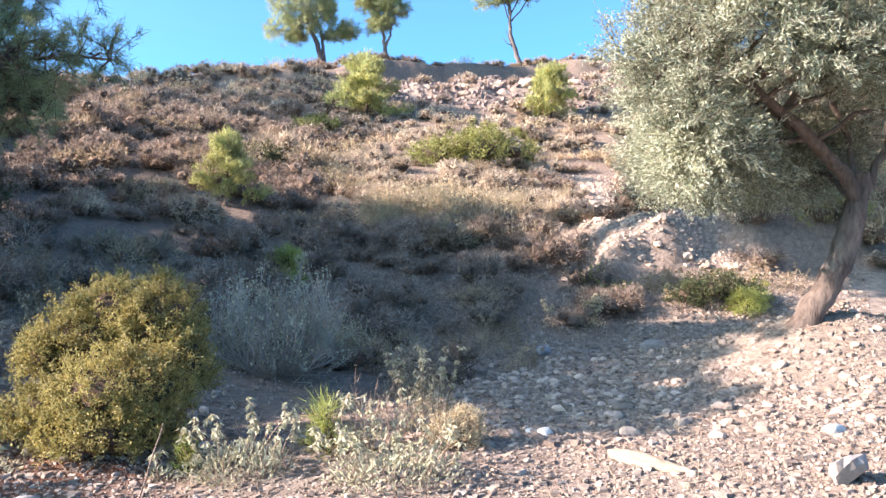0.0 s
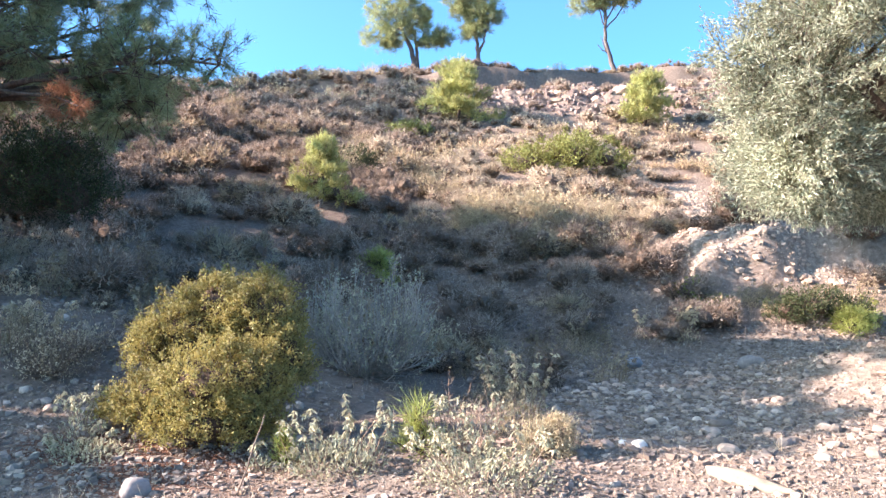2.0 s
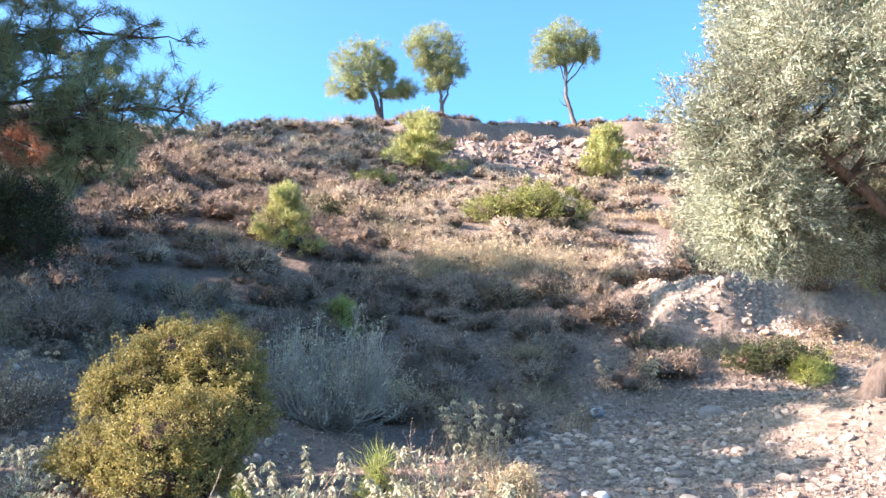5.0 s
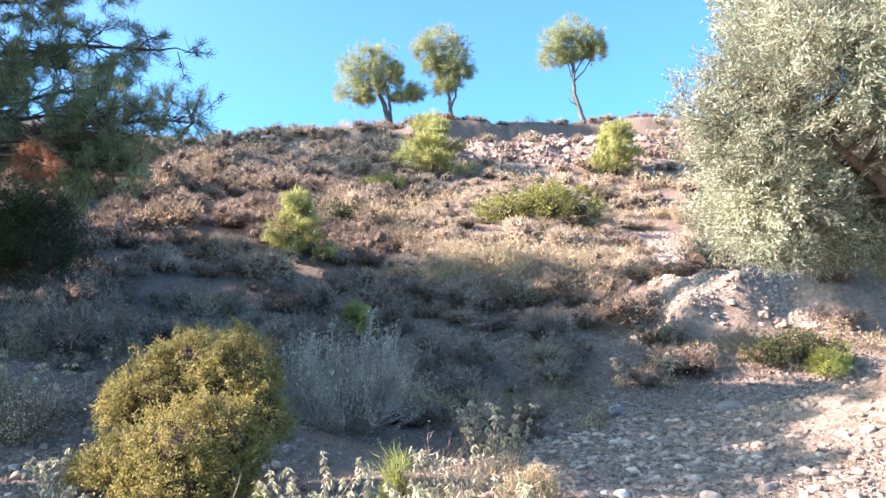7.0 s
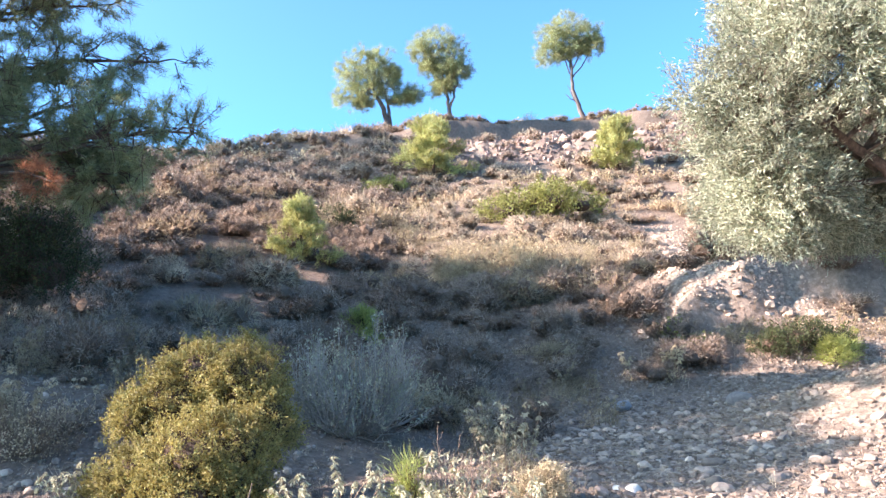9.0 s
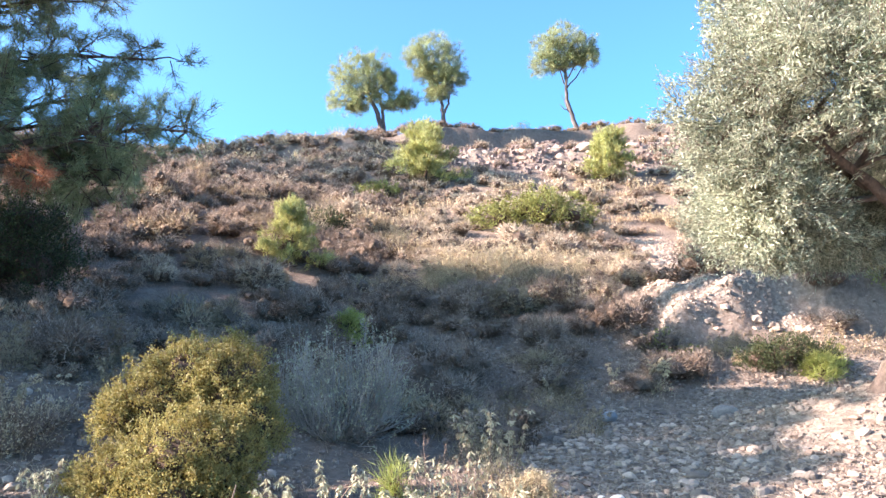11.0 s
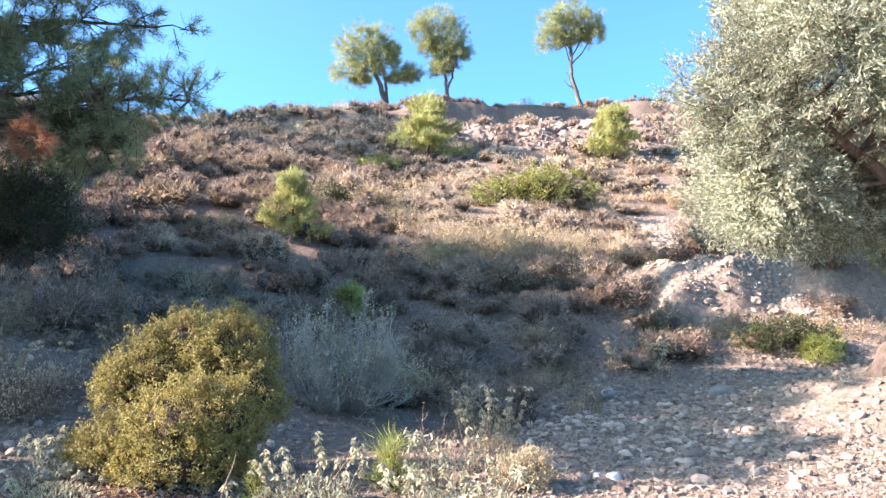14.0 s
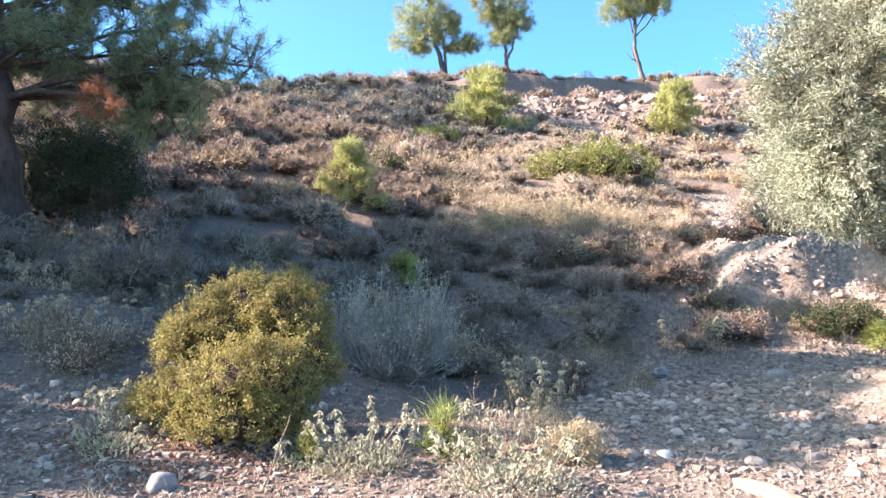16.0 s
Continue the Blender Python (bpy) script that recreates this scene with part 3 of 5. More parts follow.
side_pine(-11.2, 6.9, 4.2, (0.0, 0.0), ring_ends(-11.2, 6.9, np.array((3.3, 4.2, 5.0)), 1.3, rng_of(20), 7, 0.35),
          "rounded dark pine out of view, added to shade the dead shrub's foot", 20, sub=13, tuft=10, width=0.09, twig=0.4)
# unseen tall pine, added so that its high crown shades the ground far right
tall = float(ground(-10.8, 14.8))
side_pine(-10.8, 14.8, 13.3, (0.1, 0.0), ring_ends(-10.8, 14.8, tall + np.array((9.2, 10.0, 11.1, 11.8, 12.5, 13.2)), 2.0, rng_of(27), 6) + [(-10.5, 12.3, 11.5), (-11.2, 12.2, 12.1), (-10.9, 12.0, 11.3)],
          "tall umbrella pine out of view, added to shade the right slope", 27, sub=18, tuft=10, width=0.09)

# unseen pines, added far left to lay broken shade over the upper slope
for sx, sy, sh, sd in ((-30.0, 31.5, 14.5, 15), (-30.5, 34.5, 16.0, 16), (-31.5, 37.5, 17.0, 17), (-32.0, 40.5, 17.0, 18), (-33.0, 43.5, 16.0, 19)):
    srng = rng_of(sd)
    sz = float(ground(sx, sy))
    side_pine(sx, sy, sh, (0.3, 0.1), ring_ends(sx, sy, sz + sh * np.array((0.5, 0.64, 0.78, 0.9, 1.0)), 2.6, srng, 6),
              "dark pine out of view, added to shade the upper slope", sd, sub=9, tuft=10, width=0.09)

crown_pine(8.35, 20.4, [[(0, 0, 0), (0.05, 0, 2.5), (-0.05, 0, 5.0), (0.05, 0, 7.2)]],
           [((0, 0, 7.9), (0.8, 0.8, 0.8)), ((0.6, 0.1, 7.2), (0.8, 0.8, 0.6)), ((-0.5, 0, 7.1), (0.6, 0.7, 0.6)), ((0.9, 0, 6.3), (0.8, 0.8, 0.5)), ((0.1, 0.4, 6.4), (0.9, 0.8, 0.5))],
           "dark slender pine rising behind the olive tree", PINE_DARK, PINE_BARK, 14, radius=0.12, length=0.2, width=0.02)


# young yellow-green pines and bushes of the slope
def young_pine(name, x, y, w, h, label, material, seed, tufts=520, per=14, length=0.2, width=0.03, slim=1.0):
    rng = rng_of(seed)
    thing = tagged(new(name), label, "young pine" if "pine" in name else "bush")
    thing.location = spot(x, y, -0.04)
    part("trunk", tube(Geo(), curve_points((0, 0, 0), (0.05 * w, 0, h * 0.85), (0.04 * w, 0, 0), 8, rng, 0.02), np.linspace(0.03 * w + 0.012, 0.008, 8), 6), PINE_BARK, thing, smooth=True)
    wood, tips, dirs = Geo(), [], []
    n_limb = 20
    for k in range(n_limb):
        s = (k + 0.5) / n_limb
        a = k * 2.4 + rng.uniform(-0.4, 0.4)
        reach = w * 0.5 * (0.22 + 0.85 * (1 - s) ** (0.75 * slim)) * rng.uniform(0.6, 1.3)
        base = np.array([0.03 * w, 0, h * (0.05 + 0.8 * s)])
        end = base + np.array([np.cos(a) * reach, np.sin(a) * reach, h * rng.uniform(0.06, 0.2)])
        tube(wood, curve_points(base, end, (0, 0, -0.03), 4, rng, 0.01), np.linspace(0.012, 0.005, 4), 4)
        m = tufts // n_limb
        u = rng.uniform(0.25, 1.0, (m, 1)) ** 0.7
        tips.append(base + (end - base) * u + rng.normal(size=(m, 3)) * 0.07 * w * np.array([1, 1, 0.7]))
        dirs.append(unit(end - base) * 0.6 + rng.normal(size=(m, 3)) * 0.35 + np.array([0, 0, 0.6]))
    part("brushwood", wood, BROWN_TWIG, thing)
    part("foliage", tuft_crown(Geo(), np.concatenate(tips), np.concatenate(dirs), per, length, width, rng, 0.55), material, thing)
    return thing


young_pine("young_pine", -4.05, 20.9, 1.55, 1.95, "bright yellow-green young pine among brown scrub", PINE_YOUNG, 31, length=0.17, width=0.022)
young_pine("young_pine", -0.75, 36.8, 2.9, 2.9, "full yellow-green young pine below the ridge", PINE_YOUNG, 32, 620, 14, 0.28, 0.045)
young_pine("young_pine", 7.95, 37.0, 2.6, 2.5, "rounded yellow-green young pine below the scar", PINE_YOUNG, 33, 560, 14, 0.26, 0.045)
young_pine("young_pine", -1.9, 15.9, 0.75, 0.75, "small soft green pine seedling on shaded slope", SEEDLING, 34, 160, 12, 0.14, 0.012)
young_pine("pine_seedling", -0.38, 5.62, 0.34, 0.36, "bright lime-green pine seedling in the verge", SEEDLING, 35, 40, 14, 0.14, 0.006)
young_pine("pine_seedling", -1.28, 5.35, 0.14, 0.26, "thin lime-green pine seedling beside felted sage", SEEDLING, 36, 40, 14, 0.085, 0.0045)
young_pine("young_pine", 6.55, 13.9, 0.85, 0.45, "low bright yellow-green pine clump behind the gravel", SEEDLING, 37, 170, 14, 0.14, 0.011)


# ---- olive ----
def olive_tree():
    rng = rng_of(41)
    thing = tagged(new("olive_tree"), "leaning olive tree with silver-green crown on gravel", "tree")
    foot = np.array((4.93, 9.05, float(ground(4.93, 9.05)) - 0.12))
    thing.location = foot

    def rel(*p):
        return np.asarray(p, float) - foot
    line = np.stack([rel(4.9, 9.05, 0.0), rel(5.08, 9.05, 0.35), rel(5.3, 9.03, 0.72), rel(5.48, 9.0, 1.08), rel(5.6, 8.98, 1.42), rel(5.68, 8.96, 1.75), rel(5.7, 8.95, 2.05)])
    s = np.linspace(0, 6, 19)
    pts = np.stack([np.interp(s, np.arange(7), line[:, c]) for c in range(3)], 1)
    pts[1:-1] += rng.normal(size=(17, 3)) * 0.012
    rad = np.interp(s, [0, 0.6, 2, 4, 6], [0.22, 0.165, 0.15, 0.14, 0.09])
    part("trunk", tube(Geo(), pts, rad, 16, rng, 0.1), OLIVE_BARK, thing, smooth=True)
    mains = [
        [(5.66, 8.97, 1.62), (5.48, 8.92, 2.05), (4.95, 8.8, 2.5), (4.45, 8.6, 2.85), (3.85, 8.25, 3.1), (3.3, 8.1, 3.5)],
        [(5.68, 8.97, 1.65), (6.0, 9.08, 2.2), (6.4, 9.2, 2.8), (7.0, 9.3, 3.5)],
        [(5.68, 8.98, 1.75), (5.75, 9.3, 2.6), (5.3, 9.4, 3.5), (5.1, 9.4, 4.4)],
        [(5.0, 8.85, 2.45), (4.6, 8.9, 2.46), (4.1, 8.8, 2.4), (3.4, 8.7, 2.3)],
        [(4.9, 8.8, 2.5), (4.5, 9.3, 3.0), (3.8, 9.7, 3.4), (3.2, 9.7, 3.5)],
        [(5.68, 9.0, 1.7), (5.55, 9.6, 2.15), (5.0, 10.3, 2.4), (4.3, 10.5, 2.2)],
    ]
    spine = []
    for k, m in enumerate(mains):
        m = np.asarray(m, float) - foot
        s = np.linspace(0, len(m) - 1, 12)
        p = np.stack([sum(np.interp(s + o, np.arange(len(m)), m[:, c]) for o in (-0.35, 0, 0.35)) / 3 for c in range(3)], 1)
        p[1:-1] += rng.normal(size=(10, 3)) * 0.018
        part("limb", tube(Geo(), p, np.linspace(0.095 if k == 0 else 0.06 if k == 1 else 0.04, 0.025, 12), 10, rng, 0.14), OLIVE_BARK, thing, smooth=True)
        spine.append(p[3:])
    bare = np.concatenate([spine[0][:6], spine[1][:5], spine[3][:5]])
    spine = np.concatenate(spine)
    # leaf masses: centre and radii in the world
    lobes = [((4.0, 8.3, 3.8), (1.0, 0.9, 0.72)), ((3.25, 8.4, 3.2), (0.65, 0.8, 0.7)), ((3.62, 8.6, 2.45), (0.68, 0.85, 0.62)), ((3.42, 8.6, 2.02), (0.35, 0.5, 0.3)), ((4.3, 9.4, 2.15), (0.75, 0.8, 0.42)),
             ((3.42, 8.1, 2.85), (0.42, 0.5, 0.42)), ((4.8, 8.2, 4.15), (1.0, 0.9, 0.7)), ((4.3, 8.9, 4.6), (1.2, 1.1, 0.8)), ((5.6, 8.6, 4.0), (1.1, 1.0, 0.9)), ((6.5, 8.9, 3.9), (1.1, 1.1, 0.9)),
             ((5.4, 9.3, 4.9), (1.4, 1.2, 0.7)), ((6.6, 9.2, 3.0), (0.8, 0.9, 0.6)), ((5.1, 10.2, 2.9), (1.3, 0.8, 0.9)), ((4.15, 9.9, 3.3), (1.0, 0.8, 0.95)), ((4.5, 10.2, 2.2), (0.75, 0.6, 0.4)),
             ((7.2, 9.3, 3.4), (0.8, 1.0, 0.9)), ((2.98, 8.5, 2.95), (0.3, 0.4, 0.35)), ((3.8, 8.3, 4.2), (0.5, 0.5, 0.42)), ((5.6, 9.9, 2.6), (1.1, 0.7, 0.5)), ((4.0, 9.4, 1.98), (0.45, 0.6, 0.25)), ((3.65, 9.9, 2.65), (0.5, 0.6, 0.6)), ((3.9, 7.5, 3.6), (0.45, 0.35, 0.4)), ((4.5, 7.5, 3.25), (0.45, 0.35, 0.33)), ((4.95, 7.7, 3.6), (0.45, 0.35, 0.4)), ((5.0, 7.9, 3.1), (0.4, 0.35, 0.3)), ((4.1, 7.6, 3.3), (0.3, 0.3, 0.25)), ((3.6, 7.6, 3.95), (0.4, 0.3, 0.35)), ((4.3, 7.4, 3.8), (0.4, 0.3, 0.4)), ((3.45, 7.75, 3.55), (0.35, 0.3, 0.35)), ((3.75, 10.5, 2.3), (0.45, 0.5, 0.45)), ((3.6, 9.7, 2.15), (0.4, 0.5, 0.35)),
             ((4.75, 9.6, 2.08), (0.9, 0.8, 0.4)), ((5.4, 9.9, 2.3), (0.8, 0.7, 0.6)), ((4.2, 9.5, 2.1), (0.65, 0.7, 0.35)), ((4.5, 8.1, 4.4), (0.8, 0.7, 0.6)), ((3.3, 8.5, 3.85), (0.45, 0.5, 0.4)), ((2.78, 8.5, 3.4), (0.28, 0.4, 0.3)), ((3.4, 8.4, 3.7), (0.5, 0.5, 0.5)), ((3.9, 9.3, 2.75), (0.7, 0.7, 0.6)), ((5.05, 8.2, 3.55), (0.6, 0.5, 0.5)), ((5.75, 8.3, 3.25), (0.7, 0.6, 0.6)), ((6.1, 8.3, 2.85), (0.5, 0.5, 0.4)), ((5.6, 10.3, 2.15), (0.7, 0.6, 0.4)), ((5.0, 10.5, 1.95), (0.7, 0.5, 0.35)), ((6.3, 10.2, 2.3), (0.7, 0.6, 0.45)), ((5.3, 7.45, 3.5), (0.6, 0.5, 0.5)), ((6.1, 7.3, 3.7), (0.7, 0.5, 0.6)), ((5.7, 7.5, 4.25), (0.7, 0.5, 0.5)), ((6.6, 7.5, 3.2), (0.6, 0.5, 0.5)), ((4.7, 7.6, 3.95), (0.5, 0.4, 0.45)), ((5.3, 7.7, 3.05), (0.45, 0.4, 0.35)), ((4.65, 7.7, 3.2), (0.42, 0.4, 0.32)), ((4.3, 7.75, 3.65), (0.45, 0.4, 0.32)), ((4.75, 7.75, 3.5), (0.4, 0.4, 0.3)), ((5.0, 7.8, 3.3), (0.4, 0.4, 0.35)), ((5.8, 7.7, 2.8), (0.5, 0.4, 0.4)), ((3.75, 9.2, 2.4), (0.6, 0.6, 0.5)), ((4.15, 8.4, 4.6), (0.55, 0.6, 0.45))]
    twigs, leaves = Geo(), Geo()
    for c, r in lobes:
        c, r = np.asarray(c, float) - foot, np.asarray(r, float)
        near = spine[np.argmin(((spine - c) ** 2).sum(1))]
        tube(twigs, curve_points(near, c, (0, 0, 0.05), 6, rng, 0.04), np.linspace(0.03, 0.012, 6), 5)
        n = int((190 if c[2] + foot[2] < 2.6 else 110) * (r[0] * r[1] + r[1] * r[2] + r[0] * r[2]))
        d = ball_dirs(n, rng, -0.9)
        a = c + d * r * rng.uniform(0.25, 0.85, (n, 1))
        out = unit(d + rng.normal(size=(n, 3)) * 0.45 + np.array([0, 0, 0.25]))
        ln = rng.uniform(0.22, 0.42, n)
        gap = np.sqrt(((a[:, None] + out[:, None] * 0.2 - bare[None]) ** 2).sum(2)).min(1)
        a, out, ln, d = (q[gap > 0.29] for q in (a, out, ln, d))          # no leaves close round the old limbs
        n = len(a)
        for k in range(n):
            tube(twigs, np.stack([a[k], a[k] + out[k] * ln[k] * 0.5, a[k] + out[k] * ln[k]]), (0.004, 0.0035, 0.002), 3)
        m = 50
        s = rng.uniform(0.1, 1.0, (n, m, 1))
        p = a[:, None] + out[:, None] * ln[:, None, None] * s
        p = p + rng.normal(size=(n, m, 3)) * 0.035
        ld = out[:, None] * 0.7 + rng.normal(size=(n, m, 3)) * 0.6
        leaf_quads(leaves, p.reshape(-1, 3), ld.reshape(-1, 3), rng.uniform(0.047, 0.078, n * m), rng.uniform(0.0115, 0.0155, n * m), rng,
                   facing=np.repeat(d, m, 0), loose=0.8)
    part("brushwood", twigs, OLIVE_BARK, thing)
    part("foliage", leaves, OLIVE_LEAF, thing)


olive_tree()


# ---- shrubs ----
def clump_shrub(name, lobes, clumps, per, leaf, wid, reach, leaf_mat, twig_mat, seed, label, category="shrub", group="", stray=0.08, core=0.4):
    """A dense evergreen shrub: domes set with leafy sprays, dark gaps between them. Built at the origin."""
    rng = rng_of(seed)
    thing = tagged(new(name), label, category, group)
    wood, green = Geo(), Geo()
    area = sum(r[0] * r[1] + r[1] * r[2] + r[0] * r[2] for _, r in lobes)
    v, f = ICOS[2]
    for c, r in lobes:
        c, r = np.asarray(c, float), np.asarray(r, float)
        n = int(clumps * (r[0] * r[1] + r[1] * r[2] + r[0] * r[2]) / area)
        d = ball_dirs(n, rng, -0.5)
        q = c + d * r * (rng.uniform(0.72, 1.04, (n, 1)) + stray * rng.normal(size=(n, 1)))
        keep = q[:, 2] > 0.02
        q, d = q[keep], d[keep]
        out = unit(d * 0.8 + rng.normal(size=d.shape) * 0.35 + np.array([0, 0, 0.5]))
        for k in range(len(q)):
            root = q[k] - out[k] * reach * 1.6
            tube(wood, np.stack([root, (root + q[k]) / 2 + rng.normal(size=3) * 0.01, q[k] + out[k] * reach * 0.6]), (0.12 * leaf, 0.1 * leaf, 0.05 * leaf), 3)
        p = np.repeat(q, per, 0) + rng.normal(size=(len(q) * per, 3)) * reach * 0.42 + np.repeat(out, per, 0) * rng.uniform(-0.9, 0.8, (len(q) * per, 1)) * reach
        ld = np.repeat(out, per, 0) * 0.7 + rng.normal(size=p.shape) * 0.7
        up = p[:, 2] > -0.02
        leaf_quads(green, p[up], ld[up], rng.uniform(0.65, 1.25, up.sum()) * leaf, rng.uniform(0.75, 1.15, up.sum()) * wid, rng, facing=np.repeat(d, per, 0)[up], loose=0.8)
        # solid ball added inside each dome, to block light and darken the gaps
        b = v * r * core * (1 + 0.12 * np.sin(7 * v[:, :1] + 5 * v[:, 1:2])) + c
        b[:, 2] = np.maximum(b[:, 2], -0.03)
        wood.add(b, f)
    part("brushwood", wood, twig_mat, thing)
    part("foliage", green, leaf_mat, thing)
    return thing


def put(thing, x, y, turn=0.0, size=1.0, dz=-0.02):
    thing.location = spot(x, y, dz)
    thing.rotation_euler = (0, 0, turn)
    thing.scale = (size,) * 3
    return thing


# the large mastic shrub of the verge: a low front dome before a taller back one
put(clump_shrub("mastic_shrub", [((-0.3, 0.55, 0.7), (0.46, 0.34, 0.36)), ((0.0, 0.58, 0.92), (0.44, 0.34, 0.32)), ((0.28, 0.52, 0.84), (0.34, 0.34, 0.38)), ((-0.56, 0.5, 0.6), (0.26, 0.28, 0.26)), ((0.46, 0.4, 0.5), (0.28, 0.34, 0.42)),
                                 ((0.08, -0.14, 0.42), (0.46, 0.36, 0.34)), ((0.34, -0.04, 0.4), (0.32, 0.34, 0.34)), ((-0.32, -0.1, 0.3), (0.34, 0.32, 0.24)), ((0.06, -0.26, 0.2), (0.46, 0.34, 0.24)),
                                 ((-0.6, 0.06, 0.24), (0.22, 0.24, 0.14)), ((0.36, -0.2, 0.2), (0.26, 0.28, 0.24))],
                2300, 40, 0.022, 0.014, 0.046, MASTIC_LEAF, BROWN_TWIG, 51, "large rounded yellow-green mastic shrub on stony verge", core=0.6), -1.98, 5.82)


def bare_shrub(name, x, y, w, h, stems, seed, label, leaves=0, leaf=0.045, leaf_mat=None, twig=None, r0=0.008, fan=1.0):
    """A shrub of thin crooked forking stems with a few leaves at their ends."""
    rng = rng_of(seed)
    thing = tagged(new(name), label, "shrub")
    thing.location = spot(x, y, -0.02)
    wood, green = Geo(), Geo()
    for k in range(stems):
        a = rng.uniform(0, 2 * np.pi)
        rise = rng.uniform(0.1, 1.2)
        far = rng.uniform(0.6, 1.06)
        e = np.array([np.cos(a) * w * 0.5 * np.cos(rise) * fan, np.sin(a) * w * 0.45 * np.cos(rise), h * np.sin(rise)]) * far
        e = e + np.array([0, 0, 0.1 * h])
        b = np.array([np.cos(a), np.sin(a), 0]) * 0.1 * w * rng.uniform(0.2, 1)
        p = curve_points(b, e, (0.06 * w * np.cos(a), 0.06 * w * np.sin(a), -0.06 * h), 7, rng, 0.02)
        wood = Geo()
        tube(wood, p, np.linspace(r0, r0 * 0.3, 7), 4)
        ends = [(p[-1], p[-1] - p[-2])]
        for j in range(5):
            i = rng.integers(2, 6)
            d = unit(unit(p[i + 1] - p[i]) + rng.normal(size=3) * 0.5 + np.array([0, 0, 0.25]))
            q = p[i] + d * h * rng.uniform(0.1, 0.28)
            tube(wood, curve_points(p[i], q, (0, 0, 0.01), 4, rng, 0.008), np.linspace(r0 * 0.5, r0 * 0.22, 4), 3)
            ends.append((q, d))
        part("stem", wood, twig or DEAD_TWIG, thing)
        for q, d in ends:
            if leaves:
                m = rng.poisson(leaves)
                if m:
                    leaf_quads(green, q + rng.normal(size=(m, 3)) * 0.03 - d * rng.uniform(0, 0.1, (m, 1)), d + rng.normal(size=(m, 3)) * 0.8 + np.array([0, 0, -0.1]),
                               rng.uniform(0.6, 1.2, m) * leaf, rng.uniform(0.35, 0.5, m) * leaf, rng)
    if green.n:
        part("foliage", green, leaf_mat or SAGE_LEAF, thing)
    return thing


bare_shrub("dead_shrub", -1.3, 9.6, 2.25, 1.35, 210, 61, "half-dead grey shrub of tangled bare stems", 2.4, 0.05, SAGE_LEAF, PALE_TWIG, 0.0095)
bare_shrub("dry_shrub", -3.75, 6.9, 1.0, 0.5, 90, 62, "dry straw-brown twiggy shrub on the verge", 2.2, 0.032, STRAW, DEAD_TWIG, 0.005)
bare_shrub("bare_sapling", -7.0, 50.0, 1.1, 1.5, 9, 64, "leafless grey sapling on the ridge line", 0, twig=DEAD_TWIG, r0=0.02)
bare_shrub("dry_bush", 1.0, 9.6, 0.5, 0.4, 14, 63, "thin dry reddish stems in the gully", 0, twig=BROWN_TWIG, r0=0.005)


def sage(name, x, y, w, h, shoots, seed, label, material=None, leaf=0.05, mass=700, low=0.45):
    """A felted sage: a low leafy mass, and taller shoots with whorls of hanging pale leaves."""
    rng = rng_of(seed)
    thing = tagged(new(name), label, "plant", "felted sages of the verge")
    thing.location = spot(x, y, -0.01)
    green = Geo()
    d = ball_dirs(mass, rng, 0.0)
    p = d * np.array([w * 0.5, w * 0.42, h * low]) * rng.uniform(0.25, 1.0, (mass, 1)) ** 0.6
    leaf_quads(green, p, d * 0.5 + rng.normal(size=(mass, 3)) * 0.5 + np.array([0, 0, 0.55]), leaf * rng.uniform(0.45, 0.95, mass), leaf * 0.27, rng, 0.3)
    for k in range(shoots):
        a, o = rng.uniform(0, 2 * np.pi), np.sqrt(rng.uniform(0, 1))
        b = np.array([np.cos(a) * w * 0.25 * o, np.sin(a) * w * 0.2 * o, 0])
        e = np.array([np.cos(a) * w * 0.52 * o, np.sin(a) * w * 0.4 * o, h * rng.uniform(0.6, 1.0)])
        q = curve_points(b, e, rng.normal(size=3) * 0.03, 7, rng, 0.008)
        part("stem", tube(Geo(), q, np.linspace(0.0045, 0.0025, 7), 4), DEAD_TWIG, thing)
        for j in range(int(rng.integers(2, 5))):
            s = 1.0 - j * rng.uniform(0.09, 0.15)
            c = np.array([np.interp(s * 6, np.arange(7), q[:, i]) for i in range(3)])
            m = int(rng.integers(7, 12))
            ld = ball_dirs(m, rng, -0.2) * np.array([0.8, 0.8, 0.4]) + np.array([0, 0, -0.75]) + rng.normal(size=(m, 3)) * 0.2
            leaf_quads(green, c + rng.normal(size=(m, 3)) * 0.008, ld, leaf * rng.uniform(0.75, 1.15, m), leaf * 0.36, rng, 0.35)
    part("foliage", green, material or SAGE_LEAF, thing)
    return thing


sage("sage_plant", -0.92, 5.25, 0.8, 0.48, 16, 71, "pale felted sage with hanging leaves on verge", mass=1100)
sage("sage_plant", 0.1, 4.95, 0.95, 0.38, 26, 72, "dense whitish felted sage clump on the verge", mass=1300, low=0.55, leaf=0.046)
sage("sage_plant", -0.05, 5.6, 0.5, 0.46, 8, 73, "sparse whitish sage with bare stems", mass=260)
bare_shrub("dry_bush", -0.02, 5.62, 0.75, 0.6, 22, 74, "sparse grey stems with withered leaves", 0.7, 0.045, SAGE_LEAF, DEAD_TWIG, 0.004)
# the cream leaf colour stands in for sun on this sage's tips
sage("sage_plant", 0.38, 6.35, 0.6, 0.72, 16, 75, "tall grey-green sage in half shade", SPRIG, mass=900, low=0.6)
sage("sage_plant", -2.8, 5.55, 0.34, 0.46, 6, 76, "thin pale sage beside the mastic shrub", mass=160)
sage("sage_plant", -2.62, 5.3, 0.6, 0.2, 4, 77, "low yellowed sage on the stones", mass=500)
sage("sage_plant", -1.42, 5.25, 0.2, 0.2, 2, 86, "small pale sage sprout among stones", mass=90)
